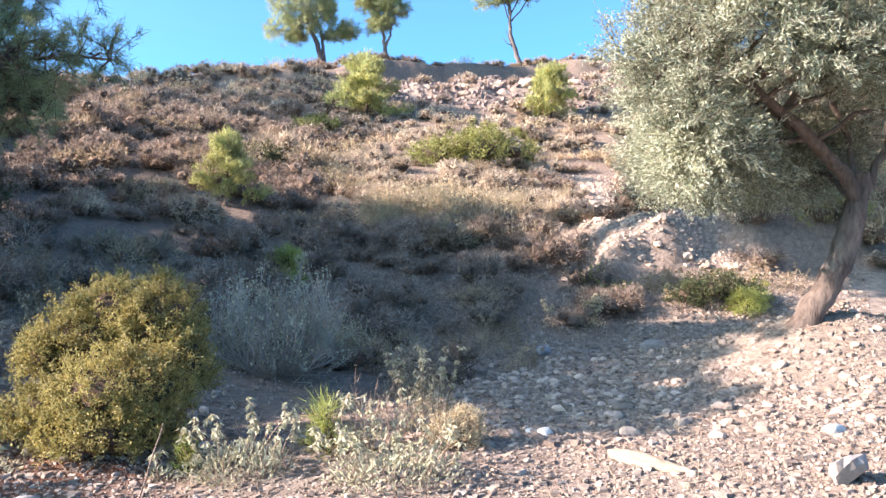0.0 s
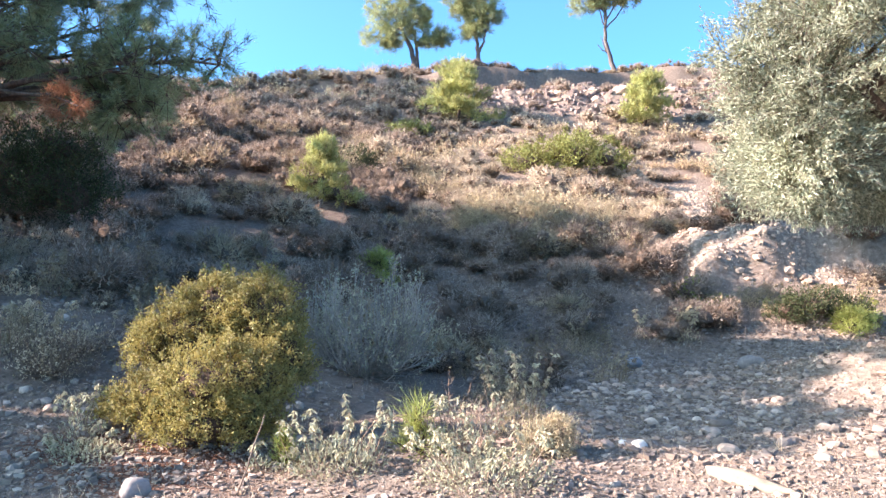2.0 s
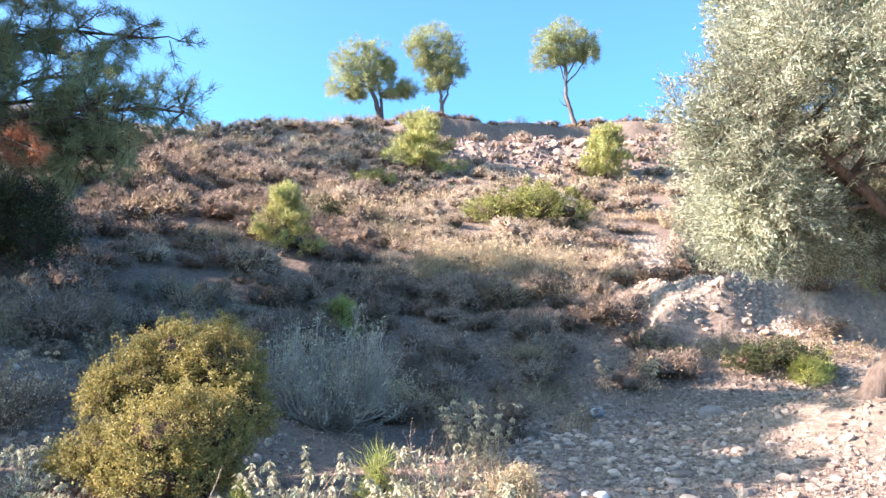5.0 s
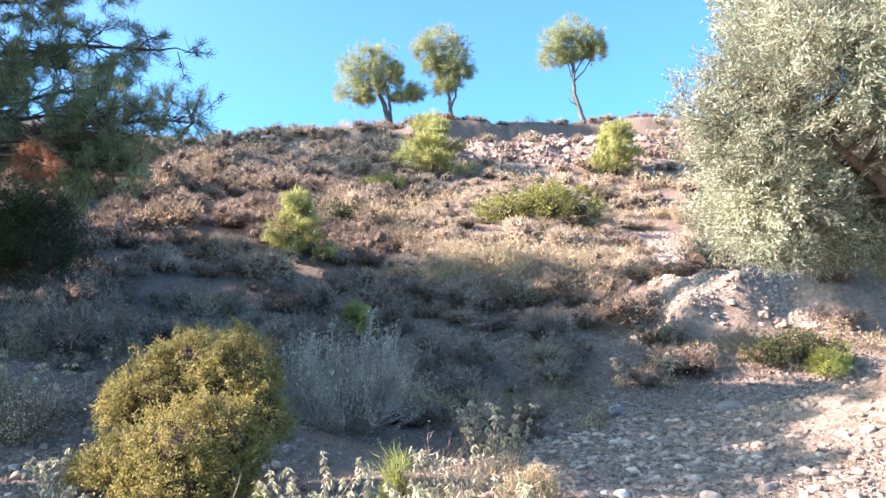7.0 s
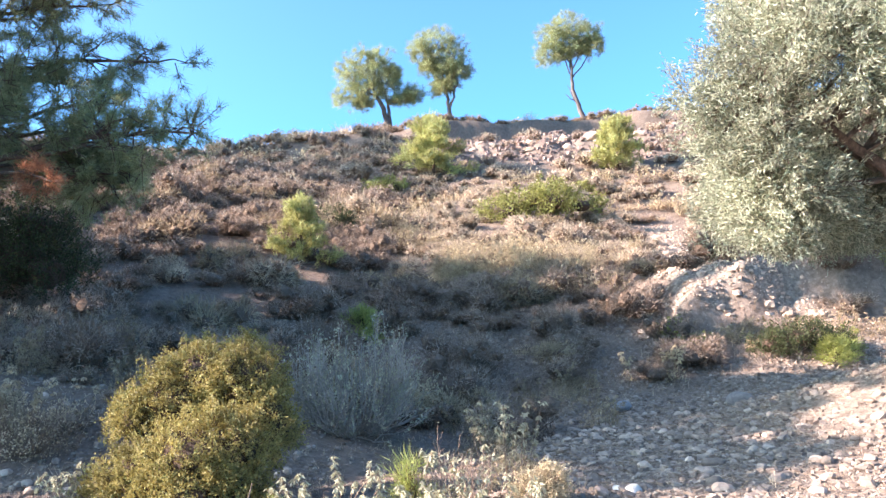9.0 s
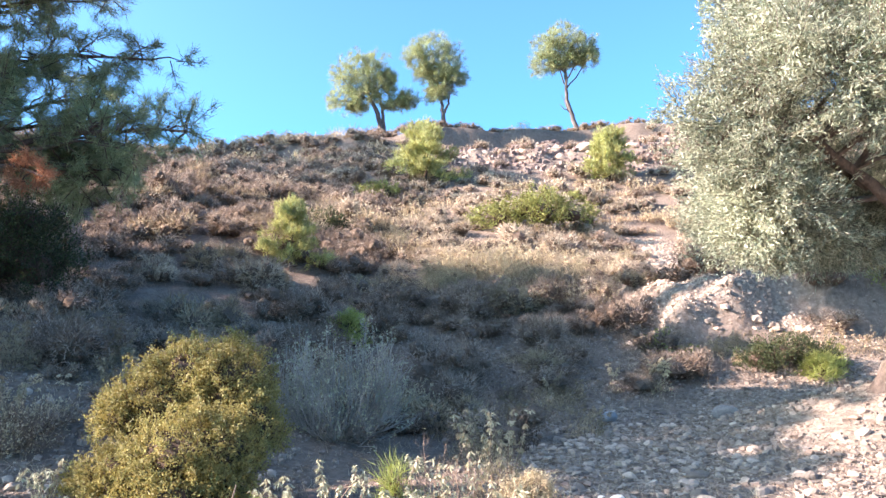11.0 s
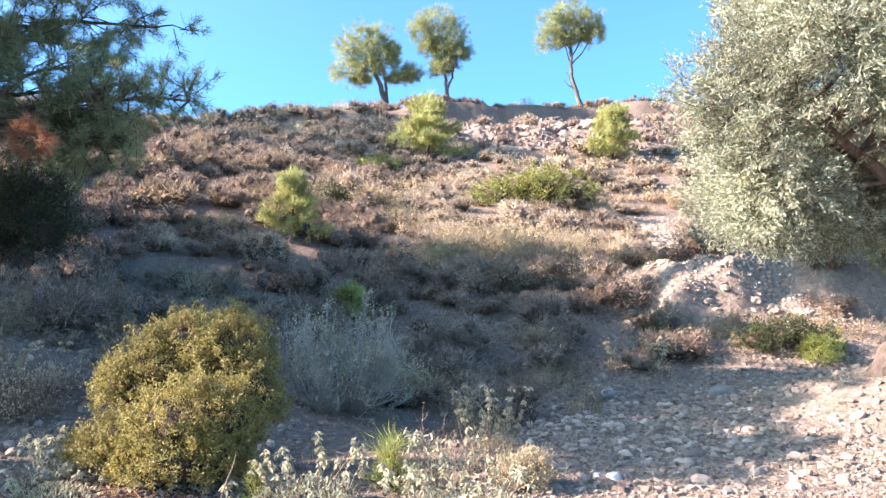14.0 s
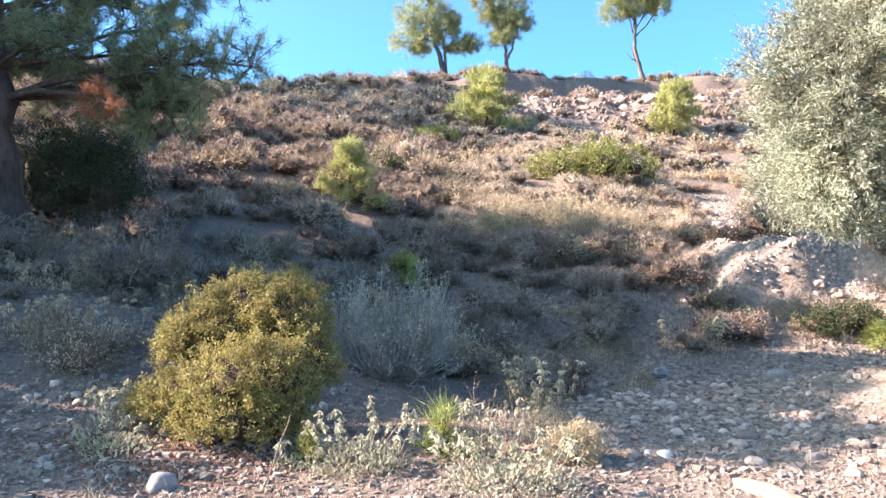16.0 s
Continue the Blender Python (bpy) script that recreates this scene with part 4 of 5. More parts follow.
sage("sage_plant", 3.66, 13.5, 0.42, 0.62, 9, 78, "lone pale sage at the gravel's edge", SPRIG, leaf=0.07, mass=160)
sage("sage_plant", 2.9, 13.6, 0.3, 0.55, 4, 79, "thin pale weed at the gravel's edge", material=SPRIG, leaf=0.06, mass=80)
sage("sage_plant", -4.5, 7.2, 0.7, 0.4, 8, 87, "straw-green sage beside the brush heap", STRAW, mass=500)
sage("sage_plant", 1.2, 12.6, 0.9, 0.5, 6, 88, "grey-green sage on the shaded gully floor", GREY_LEAF, mass=900, leaf=0.06)
sage("sage_plant", 0.6, 10.6, 1.0, 0.55, 8, 89, "broad grey-green sage on the gully floor", GREY_LEAF, mass=1200, leaf=0.06)
sage("sage_plant", 0.35, 9.2, 0.9, 0.6, 8, 90, "grey-green sage behind the dead shrub", GREY_LEAF, mass=1000, leaf=0.055)
sage("sage_plant", 1.9, 13.4, 1.0, 0.55, 6, 91, "faded sage clump at the foot of the slope", GREY_LEAF, mass=1000, leaf=0.065)
srng = rng_of(180)
for k in range(15):
    sx, sy = srng.uniform(-6.4, -2.9), srng.uniform(7.9, 11.6)
    sage("sage_plant", sx, sy, srng.uniform(0.6, 1.0), srng.uniform(0.45, 0.75), 10, 181 + k, "grey-green feathery sage in the pine's shade", GREY_LEAF, mass=700, leaf=0.055, low=0.6)
for k in range(9):
    sx, sy = srng.uniform(-5.6, -3.0), srng.uniform(7.0, 8.8)
    sage("sage_plant", sx, sy, srng.uniform(0.4, 0.75), srng.uniform(0.25, 0.5), 6, 241 + k, "withered grey-brown sage on stony soil", GREY_LEAF if k % 2 else STRAW, mass=450, leaf=0.045, low=0.55)
for k in range(5):
    sx, sy = srng.uniform(-0.9, 2.6), srng.uniform(9.0, 13.4)
    sage("sage_plant", sx, sy, srng.uniform(0.5, 0.9), srng.uniform(0.35, 0.6), 7, 201 + k, "dull grey-green sage at the gully's edge", GREY_LEAF, mass=500, leaf=0.055, low=0.6)
for k, (sx, sy, sw, sh) in enumerate(((4.5, 14.9, 0.9, 0.45), (5.1, 15.2, 0.8, 0.4), (5.7, 15.4, 0.8, 0.45), (4.3, 15.6, 0.9, 0.55), (6.6, 15.2, 1.0, 0.5), (7.4, 15.3, 1.0, 0.55), (7.0, 14.5, 0.9, 0.45), (8.1, 15.0, 1.1, 0.6), (5.6, 14.7, 0.6, 0.3))):
    sage("sage_plant", sx, sy, sw, sh, 7, 221 + k, "dull green weed in the hollow below the bank", GREY_LEAF if k % 3 else LOW_GREEN, mass=700, leaf=0.06, low=0.7)
stick = Geo()
tube(stick, curve_points((-1.42, 4.72, float(ground(-1.42, 4.72))), (-1.3, 4.95, 0.42), (0.01, 0, 0), 7, rng_of(70), 0.006), np.linspace(0.007, 0.004, 7), 5)
dry_stick = tagged(new("dry_stick", stick.mesh("dry_stick", True)), "bare pale stick leaning out of the stones", "stick")
dry_stick.data.materials.append(DEAD_TWIG)
put(clump_shrub("round_shrub", [((0, 0, 0.1), (0.2, 0.18, 0.14)), ((0.07, 0.02, 0.17), (0.13, 0.13, 0.11)), ((-0.09, -0.02, 0.14), (0.12, 0.12, 0.1))], 210, 30, 0.02, 0.009, 0.04, SPRIG, DEAD_TWIG, 81, "small straw-green cushion shrub on the verge", stray=0.1), 0.56, 5.65)
put(clump_shrub("dark_bush", [((0, 0, 0.8), (1.0, 0.9, 0.95)), ((0.5, -0.2, 0.6), (0.8, 0.7, 0.7)), ((-0.7, 0.1, 1.0), (0.9, 0.8, 0.9)), ((0.1, 0.3, 1.4), (0.8, 0.7, 0.7))],
                300, 55, 0.055, 0.026, 0.2, DARK_LEAF, BROWN_TWIG, 82, "dark evergreen bush beneath the large pine", "bush", stray=0.12), -7.35, 13.4, 0, 1.0)
put(clump_shrub("green_bush", [((-0.9, 0, 0.35), (0.8, 0.7, 0.45)), ((0.4, 0, 0.55), (0.8, 0.7, 0.6)), ((-0.2, 0.1, 0.55), (0.8, 0.6, 0.5)), ((1.3, 0.1, 0.4), (0.6, 0.6, 0.4))],
                210, 36, 0.075, 0.045, 0.16, LOW_GREEN, BROWN_TWIG, 83, "low spreading bright green bush on slope", "bush", stray=0.1), 3.1, 27.9, 0, 1.25)
put(clump_shrub("green_bush", [((-0.3, 0, 0.3), (0.8, 0.6, 0.45)), ((0.4, 0, 0.35), (0.6, 0.6, 0.45))], 90, 36, 0.08, 0.045, 0.16, LOW_GREEN, BROWN_TWIG, 84,
                "low yellow-green bush on the upper slope", "bush", stray=0.1), -2.7, 33.6)
put(clump_shrub("green_bush", [((0, 0, 0.45), (0.65, 0.55, 0.55)), ((0.35, 0, 0.35), (0.45, 0.4, 0.4))], 80, 36, 0.06, 0.035, 0.14, DARK_LEAF, BROWN_TWIG, 85,
                "dark olive-green bush beside a young pine", "bush", stray=0.1), -3.75, 25.0)

put(clump_shrub("green_bush", [((0, 0, 0.5), (0.7, 0.6, 0.6)), ((0.5, 0, 0.4), (0.5, 0.5, 0.45))], 80, 40, 0.05, 0.03, 0.13, LOW_GREEN, BROWN_TWIG, 93,
                "yellow-green bush at the foot of the bank", "bush", stray=0.1), 9.6, 16.6)
put(clump_shrub("dark_bush", [((0, 0, 0.3), (0.55, 0.45, 0.36)), ((-0.5, 0.1, 0.2), (0.4, 0.4, 0.26)), ((0.6, 0.1, 0.22), (0.45, 0.4, 0.3))], 150, 40, 0.05, 0.024, 0.1, DARK_LEAF, BROWN_TWIG, 95,
                "dark green low bush behind the gravel", "bush", stray=0.1), 6.15, 14.35)
put(clump_shrub("green_bush", [((0, 0, 0.3), (0.45, 0.4, 0.35))], 40, 36, 0.06, 0.035, 0.12, LOW_GREEN, BROWN_TWIG, 94,
                "small round olive-green bush below the scar", "bush", stray=0.1), 5.6, 33.2)

# ---- scrub of the slope ----
KINDS = {
    "thorn_shrub": ("low brown thorny cushion shrub on dry slope", BROWN_SCRUB, SHRUB_HEART),
    "dry_shrub": ("dry tan cushion shrub on sunlit slope", TAN_SCRUB, SHRUB_HEART),
    "grey_shrub": ("grey-green felted shrub on the slope", GREY_LEAF, SHRUB_HEART),
    "straw_tuft": ("pale straw-coloured dry grass tuft", STRAW, DEAD_TWIG),
    "sprig_shrub": ("cream-green upright sage shrub with feathery tops", SPRIG, DEAD_TWIG),
}


def scrub_geo(kind, seed, detail):
    """Foliage and twig geometry of one slope shrub, about one metre across. detail 2 near, 1 farther, 0 far off."""
    rng = rng_of(seed)
    green, wood = Geo(), Geo()
    wide = (0.036, 0.022, 0.014)[detail]
    if kind in ("straw_tuft", "sprig_shrub"):
        n = (60, 110, 170)[detail]
        a, o = rng.uniform(0, 2 * np.pi, n), np.sqrt(rng.uniform(0, 1, n))
        b = np.stack([np.cos(a) * 0.36 * o, np.sin(a) * 0.36 * o, np.zeros(n)], 1)
        d = unit(np.stack([np.cos(a) * o * 0.5, np.sin(a) * o * 0.5, np.ones(n)], 1) + rng.normal(size=(n, 3)) * 0.22)
        ln = rng.uniform(0.25, 0.85, n)
        if kind == "straw_tuft":
            needle_tris(green, b, d + rng.normal(size=d.shape) * 0.35, ln * 0.6, wide * 0.6, rng)
            needle_tris(wood, b[::4], d[::4], ln[::4] * 0.7, wide * 0.8, rng)
            needle_tris(green, b + d * 0.1, d + rng.normal(size=d.shape) * 0.6, ln * 0.5, wide * 0.6, rng)
        else:
            needle_tris(wood, b, d, ln, wide * 0.6, rng)
            m = (3, 6, 10)[detail]
            s = rng.uniform(0.3, 1.0, (n, m, 1))
            p = (b[:, None] + d[:, None] * ln[:, None, None] * s).reshape(-1, 3)
            ld = np.repeat(d, m, 0) * 0.5 + rng.normal(size=p.shape) * 0.6
            leaf_quads(green, p, ld, rng.uniform(0.6, 1.3, len(p)) * (0.11, 0.08, 0.06)[detail], wide * 1.5, rng)
        return green, wood
    lobes = [((rng.uniform(-0.2, 0.2), rng.uniform(-0.2, 0.2), 0.2), (rng.uniform(0.26, 0.4), rng.uniform(0.26, 0.4), rng.uniform(0.22, 0.36))) for k in range(2)]
    for k in range(4):
        a = rng.uniform(0, 6.28)
        q = rng.uniform(0.14, 0.25)
        lobes.append(((np.cos(a) * 0.36, np.sin(a) * 0.36, rng.uniform(0.1, 0.36)), (q * 1.1, q * 1.1, q)))
    n = (80, 170, 260)[detail]
    v, f = ICOS[1]
    for c, r in lobes:
        c, r = np.array(c), np.array(r)
        # opaque core added within the needles for a stronger shaded side
        core = v * r * (0.52 if kind == "thorn_shrub" else 0.5) * (1 + 0.08 * rng.normal(size=(len(v), 1))) + c
        core[:, 2] = np.maximum(core[:, 2], -0.05)
        wood.add(core, f)
        k = int(n * (0.5 + 1.5 * r[0]))
        d = ball_dirs(k, rng, -0.65)
        p = c + d * r * rng.uniform(0.56, 1.0, (k, 1))
        p[:, 2] = np.maximum(p[:, 2], 0.0)
        way = d * 0.9 + rng.normal(size=(k, 3)) * 0.5 + np.array([0, 0, 0.2])
        long = rng.uniform(0.05, 0.13, k) * (1.15 if kind == "dry_shrub" else 0.72 if kind == "thorn_shrub" else 1.0)
        needle_tris(green, p, way, long, wide * (1.25 if kind == "grey_shrub" else 1.0), rng)
        if detail:
            t = k // 7
            foot = c * np.array([0.2, 0.2, 0.0])
            needle_tris(wood, np.repeat(foot[None], t, 0), p[:t] - foot + way[:t] * 0.05, np.linalg.norm(p[:t] - foot, axis=1) + long[:t], wide * 0.9, rng)
    return green, wood


def scrub_places():
    """Places of the slope's shrubs: x, y, size, kind."""
    rng = rng_of(91)
    out = []
    y = 6.9
    while y < 52.5:
        gap = 0.72 + 0.007 * y
        half = 0.66 * y + 4
        for x in np.arange(-half, half, gap):
            px, py = x + rng.uniform(-0.5, 0.5) * gap, y + rng.uniform(-0.5, 0.5) * gap
            pale = float(pale_at(px, py))
            n1 = float(vnoise(px, py, 2.6, 21))
            n2 = float(vnoise(px, py, 5.5, 22))
            dense = (0.9 if py < 28 else 1.05 if px < 0 and py > 45 else 0.86 if px < 0 else 0.94) + 0.25 * n1 - (1.4 if 15 < py < 30 else 1.15) * pale
            if py < 16.5:
                dense -= 0.26 * (1 - float(step(0, 2.5, -px - 0.5)))
                if px > 0.8 and py < 13.0 or px > 4.3 and py < 14.4 or px > 5 and py < 15.5:
                    dense -= 0.6
            if rng.uniform() > dense or (py > 48.4 and px > 0 and rng.uniform() < 0.3):
                continue
            if py < 9 and (px > -2.7 or rng.uniform() < 0.35):
                continue
            if np.hypot(px + 1.3, py - 9.4) < 1.35 or np.hypot((px - 3.2) / 2.0, py - 27.4) < 1 or np.hypot(px + 4.05, py - 20.4) < 0.8 or py > 49.5 and min(abs(px + 3.5), abs(px - 0.45), abs(px - 9.42)) < 0.4:
                continue
            if 0.8 < px < 11 and 37.5 < py < 46.3 and rng.uniform() < 0.7:
                continue
            if -0.5 < px < 12 and 45.8 < py - 0.4 * (px - 3) < 49.6 and rng.uniform() < 0.9:
                continue
            u = rng.uniform() + 0.22 * n2
            low = py < 20
            # mostly dark thorn on the left: raking shade put into the choice of shrubs
            if px < -2 and py < 40:
                kind = "thorn_shrub" if u < 0.74 else "grey_shrub" if u < 0.86 else "dry_shrub" if u < 0.96 else "straw_tuft"
            elif low:
                kind = "grey_shrub" if u < 0.22 else "thorn_shrub" if u < 0.84 else "sprig_shrub" if u < 0.92 else "straw_tuft"
            elif px > -1 and py < 38:
                kind = "dry_shrub" if u < 0.5 else "thorn_shrub" if u < 0.66 else "grey_shrub" if u < 0.76 else "sprig_shrub" if u < 0.88 else "straw_tuft"
            else:
                kind = "thorn_shrub" if u < 0.58 else "dry_shrub" if u < 0.76 else "grey_shrub" if u < 0.86 else "sprig_shrub" if u < 0.92 else "straw_tuft"
            size = rng.uniform(0.6, 1.1) * rng.uniform(0.9, 1.6) * (0.95 if py > 9 else 0.6) * (1.2 if px < -2 and py > 20 else 1.0)
            if py > 49:
                size *= 0.85 if px > 0 else 0.95
            out.append((px, py, size, kind))
        y += gap * 0.92
    # the tall feathery thicket at the edge of the shade, and the pale sages behind it
    for k in range(13):
        px, py = rng.uniform(-0.3, 3.2), rng.uniform(17.8, 20.0)
        out.append((px, py, rng.uniform(1.25, 1.8), "thorn_shrub" if k % 3 else "grey_shrub"))
    for k in range(14):
        out.append((rng.uniform(-0.5, 3.6), rng.uniform(20.2, 21.8), rng.uniform(1.0, 1.5), "sprig_shrub"))
    for k in range(60):                        # low growth along the lip of the scar
        px = rng.uniform(-1.5, 16)
        out.append((px, 49.7 + 0.4 * min(px - 3, 7) + rng.uniform(0, 1.6), rng.uniform(0.45, 0.95), "thorn_shrub" if k % 4 else "grey_shrub"))
    for k in range(10):
        out.append((rng.uniform(-4.5, -0.5), rng.uniform(23.5, 26.5), rng.uniform(0.9, 1.4), "sprig_shrub"))
    return sorted(out, key=lambda p: p[1])


places = scrub_places()
masters, far_bits, high_bits = {}, {}, {}
for k, kind in enumerate(KINDS):
    for v in range(4):
        masters[kind, v] = scrub_geo(kind, 100 + 10 * k + v, 2)
        far_bits[kind, v] = scrub_geo(kind, 200 + 10 * k + v, 1)
        high_bits[kind, v] = scrub_geo(kind, 300 + 10 * k + v, 0)
NEAR = [p for p in places if -6.5 < p[0] < 7.5 and p[1] < 24.5][:280]
near_set = set(NEAR)
first = {}
srng = rng_of(92)
for px, py, size, kind in NEAR:
    v = int(srng.integers(0, 4))
    m = Matrix.Translation(spot(px, py, -0.03)) @ Matrix.Rotation(srng.uniform(0, 6.28), 4, "Z")
    if (kind, v) not in first:
        label, leafy, woody = KINDS[kind]
        thing = tagged(new(kind), label, "shrub", "scrub of the slope")
        part("brushwood", masters[kind, v][1], woody, thing)
        part("foliage", masters[kind, v][0], leafy, thing)
        thing.matrix_basis = m
        first[kind, v] = thing
    else:
        thing = copy_thing(first[kind, v], m)
    thing.scale = (size, size, size * srng.uniform(0.75, 1.15))
for kind in KINDS:
    gl, gw = Geo(), Geo()
    for px, py, size, k2 in places:
        if k2 != kind or (px, py, size, k2) in near_set:
            continue
        g, w = (far_bits if py < 31 else high_bits)[kind, int(srng.integers(0, 4))]
        a, h = srng.uniform(0, 6.28), srng.uniform(0.75, 1.15)
        foot = np.array(spot(px, py, -0.04))
        for src, dst in ((g, gl), (w, gw)):
            for vv, ff, o in zip(src.v, src.f, np.cumsum([0] + [len(q) for q in src.v[:-1]])):
                dst.add(turn_z(vv, a) * size * np.array([1, 1, h]) + foot, ff - o)
    label, leafy, woody = KINDS[kind]
    thing = tagged(new("slope_" + kind + "s"), "scattered " + label.replace(" on the slope", "").replace("shrub", "shrubs").replace("tuft", "tufts"), "shrubs", kind="stuff")
    part("foliage", gl, leafy, thing)
    part("brushwood", gw, woody, thing)


# ---- fallen twigs and dry grass of the verge ----
def ground_litter():
    rng = rng_of(93)
    twigs, grass = Geo(), Geo()
    for k in range(800):
        y = rng.uniform(4.0, 9.0)
        x = rng.uniform(-5.5, 1.2) if rng.uniform() < 0.8 else rng.uniform(1.2, 4.5)
        a, ln = rng.uniform(0, 6.28), rng.uniform(0.05, 0.28)
        d = np.array([np.cos(a), np.sin(a), 0]) * ln * 0.5
        pts = np.stack([np.array([x, y, 0]) - d, np.array([x, y, 0]) + rng.normal(size=3) * 0.01, np.array([x, y, 0]) + d])
        pts[:, 2] = ground(pts[:, 0], pts[:, 1]) + (0.012, 0.02, 0.015)
        tube(twigs, pts, (0.004, 0.0035, 0.002), 3)
    n = 3000
    y = rng.uniform(4.2, 16, n)
    x = rng.uniform(-0.55, 0.5, n) * y
    keep = rng.uniform(0, 1, n) < (1.0 - 1.1 * pale_at(x, y)) * (0.6 + 0.5 * vnoise(x, y, 0.8, 41))
    x, y = x[keep], y[keep]
    m = 5
    px, py = np.repeat(x, m) + rng.normal(size=len(x) * m) * 0.05, np.repeat(y, m) + rng.normal(size=len(x) * m) * 0.05
    p = np.stack([px, py, ground(px, py) - 0.01], 1)
    needle_tris(grass, p, rng.normal(size=p.shape) * 0.5 + np.array([0, 0, 0.9]), rng.uniform(0.04, 0.16, len(p)), 0.005, rng)
    n = 4000
    y = rng.uniform(13, 33, n)
    x = rng.uniform(-0.6, 0.6, n) * y
    keep = rng.uniform(0, 1, n) < 1.0 - 0.75 * pale_at(x, y)
    x, y = np.repeat(x[keep], 5), np.repeat(y[keep], 5)
    x, y = x + rng.normal(size=len(x)) * 0.12, y + rng.normal(size=len(x)) * 0.12
    p = np.stack([x, y, ground(x, y) - 0.01], 1)
    slope_grass = needle_tris(Geo(), p, rng.normal(size=p.shape) * 0.55 + np.array([0, 0, 0.9]), rng.uniform(0.08, 0.3, len(p)), 0.016, rng)
    h = tagged(new("slope_grass", slope_grass.mesh("slope_grass")), "withered brown grass between the shrubs of the slope", "grass", kind="stuff")
    h.data.materials.append(BROWN_SCRUB)
    t = tagged(new("twig_litter", twigs.mesh("twig_litter")), "fallen dry twigs scattered over the stones", "twigs", kind="stuff")
    t.data.materials.append(DEAD_TWIG)
    g = tagged(new("dry_grass", grass.mesh("dry_grass")), "thin dry grass between stones and shrubs", "grass", kind="stuff")
    g.data.materials.append(STRAW)


ground_litter()


# ---- stones ----
def stone_shape(level, seed, flat=0.65):
    v, f = ICOS[level]
    rng = rng_of(seed)
    k = rng.normal(size=(5, 3)) * 1.6
    ph = rng.uniform(0, 6.28, 5)
    r = 1 + 0.11 * np.sin(v @ k.T + ph).sum(1)
    for d in unit(rng.normal(size=(9, 3))):          # a few broken faces
        cut = v @ d * r
        r = np.where(cut > 0.72, r * 0.72 / np.maximum(cut, 0.72), r)
    return v * r[:, None] * np.array([1, rng.uniform(0.65, 0.9), flat * rng.uniform(0.75, 1.1)]), f


def stone(name, x, y, size, material, seed, label, flat=0.65, turn=0.0, tilt=0.0, up=0.25, group=""):
    v, f = stone_shape(3, seed, flat)
    me = Geo().add(v * size, f).mesh(name, True)
    me.materials.append(material)
    ob = tagged(new(name, me), label, "stone", group)
    ob.location = spot(x, y, size * flat * up)
    ob.rotation_euler = (tilt, 0, turn)
    return ob


stone("stone", 1.27, 5.93, 0.075, WHITE_STONE, 301, "smooth white stone lying on gravel", 0.7, 0.4)
stone("stone", 1.16, 6.0, 0.055, WHITE_STONE, 302, "small white stone beside another white stone", 0.65, 1.1)
stone("stone", 2.4, 11.75, 0.14, BLUE_STONE, 303, "upright blue-grey stone on the gully gravel", 1.0, 0.2, 0.3, 0.55)
stone("stone", -2.02, 4.68, 0.12, GREY_STONE, 304, "large grey boulder set in the verge", 0.66, 0.3, 0.1, 0.1)
stone("stone", 3.29, 5.47, 0.1, WHITE_STONE, 305, "broad white stone on sunlit gravel", 0.55, 0.2)
stone("stone", -2.75, 6.12, 0.17, GREY_STONE, 307, "brown-grey stone beside the mastic shrub", 0.75, 1.0)
stone("stone", 2.21, 7.07, 0.14, STONE, 308, "flat brown-grey stone half sunk in gravel", 0.45, 0.4)
stone("stone", 1.92, 6.1, 0.1, STONE, 309, "round brown stone half sunk in gravel", 0.6, 1.4)
stone("stone", 3.93, 11.1, 0.2, GREY_STONE, 310, "broad grey stone on the gully gravel", 0.6, 0.8)
stone("stone", 1.76, 8.1, 0.08, TAN_STONE, 311, "small rusty stone on the gravel", 0.7, 0.8)
slab = stone("flat_slab", 1.75, 5.05, 0.33, TAN_STONE, 312, "long flat tan slab lying on gravel", 0.12, -0.82, 0.06, 0.3)
slab.scale = (1, 0.36, 1)
def ledge(x, y, size, seed, label, flat=0.5, turn=0.0):
    """An angular block of marl, mostly buried."""
    v, f = stone_shape(2, seed, flat)
    rng = rng_of(seed)
    v = v * (1 + 0.16 * rng.normal(size=(len(v), 1)))
    v = np.sign(v) * np.abs(v) ** 0.8
    me = Geo().add(v * size, f).mesh("ledge_rock")
    me.materials.append(PALE_ROCK)
    ob = tagged(new("ledge_rock", me), label, "rock", "pale rocks of the slope")
    ob.location = spot(x, y, -size * flat * 0.35)
    ob.rotation_euler = (rng.normal() * 0.2, rng.normal() * 0.2, turn)
    return ob


def split_stone(x, y, size, seed, label, material, turn):
    """A stone broken along a few broad flat faces."""
    v, f = ICOS[3]
    rng = rng_of(seed)
    r = np.ones(len(v))
    for d, at in zip(unit(rng.normal(size=(8, 3))), rng.uniform(0.28, 0.75, 8)):
        cut = v @ d * r
        r = np.where(cut > at, r * at / np.maximum(cut, at), r)
    v = v * (r * (1 + 0.025 * np.sin(9 * v[:, 0]) * np.sin(11 * v[:, 1] + 7 * v[:, 2])))[:, None]
    me = Geo().add(v * size * np.array([0.95, 0.75, 1.1]), f).mesh("stone")
    me.materials.append(material)
    ob = tagged(new("stone", me), label, "stone")
    ob.location = spot(x, y, size * 0.25)
    ob.rotation_euler = (0.3, -0.25, turn)
    return ob


split_stone(2.78, 4.52, 0.19, 306, "angular grey rock with one tilted face", GREY_STONE, 0.7)

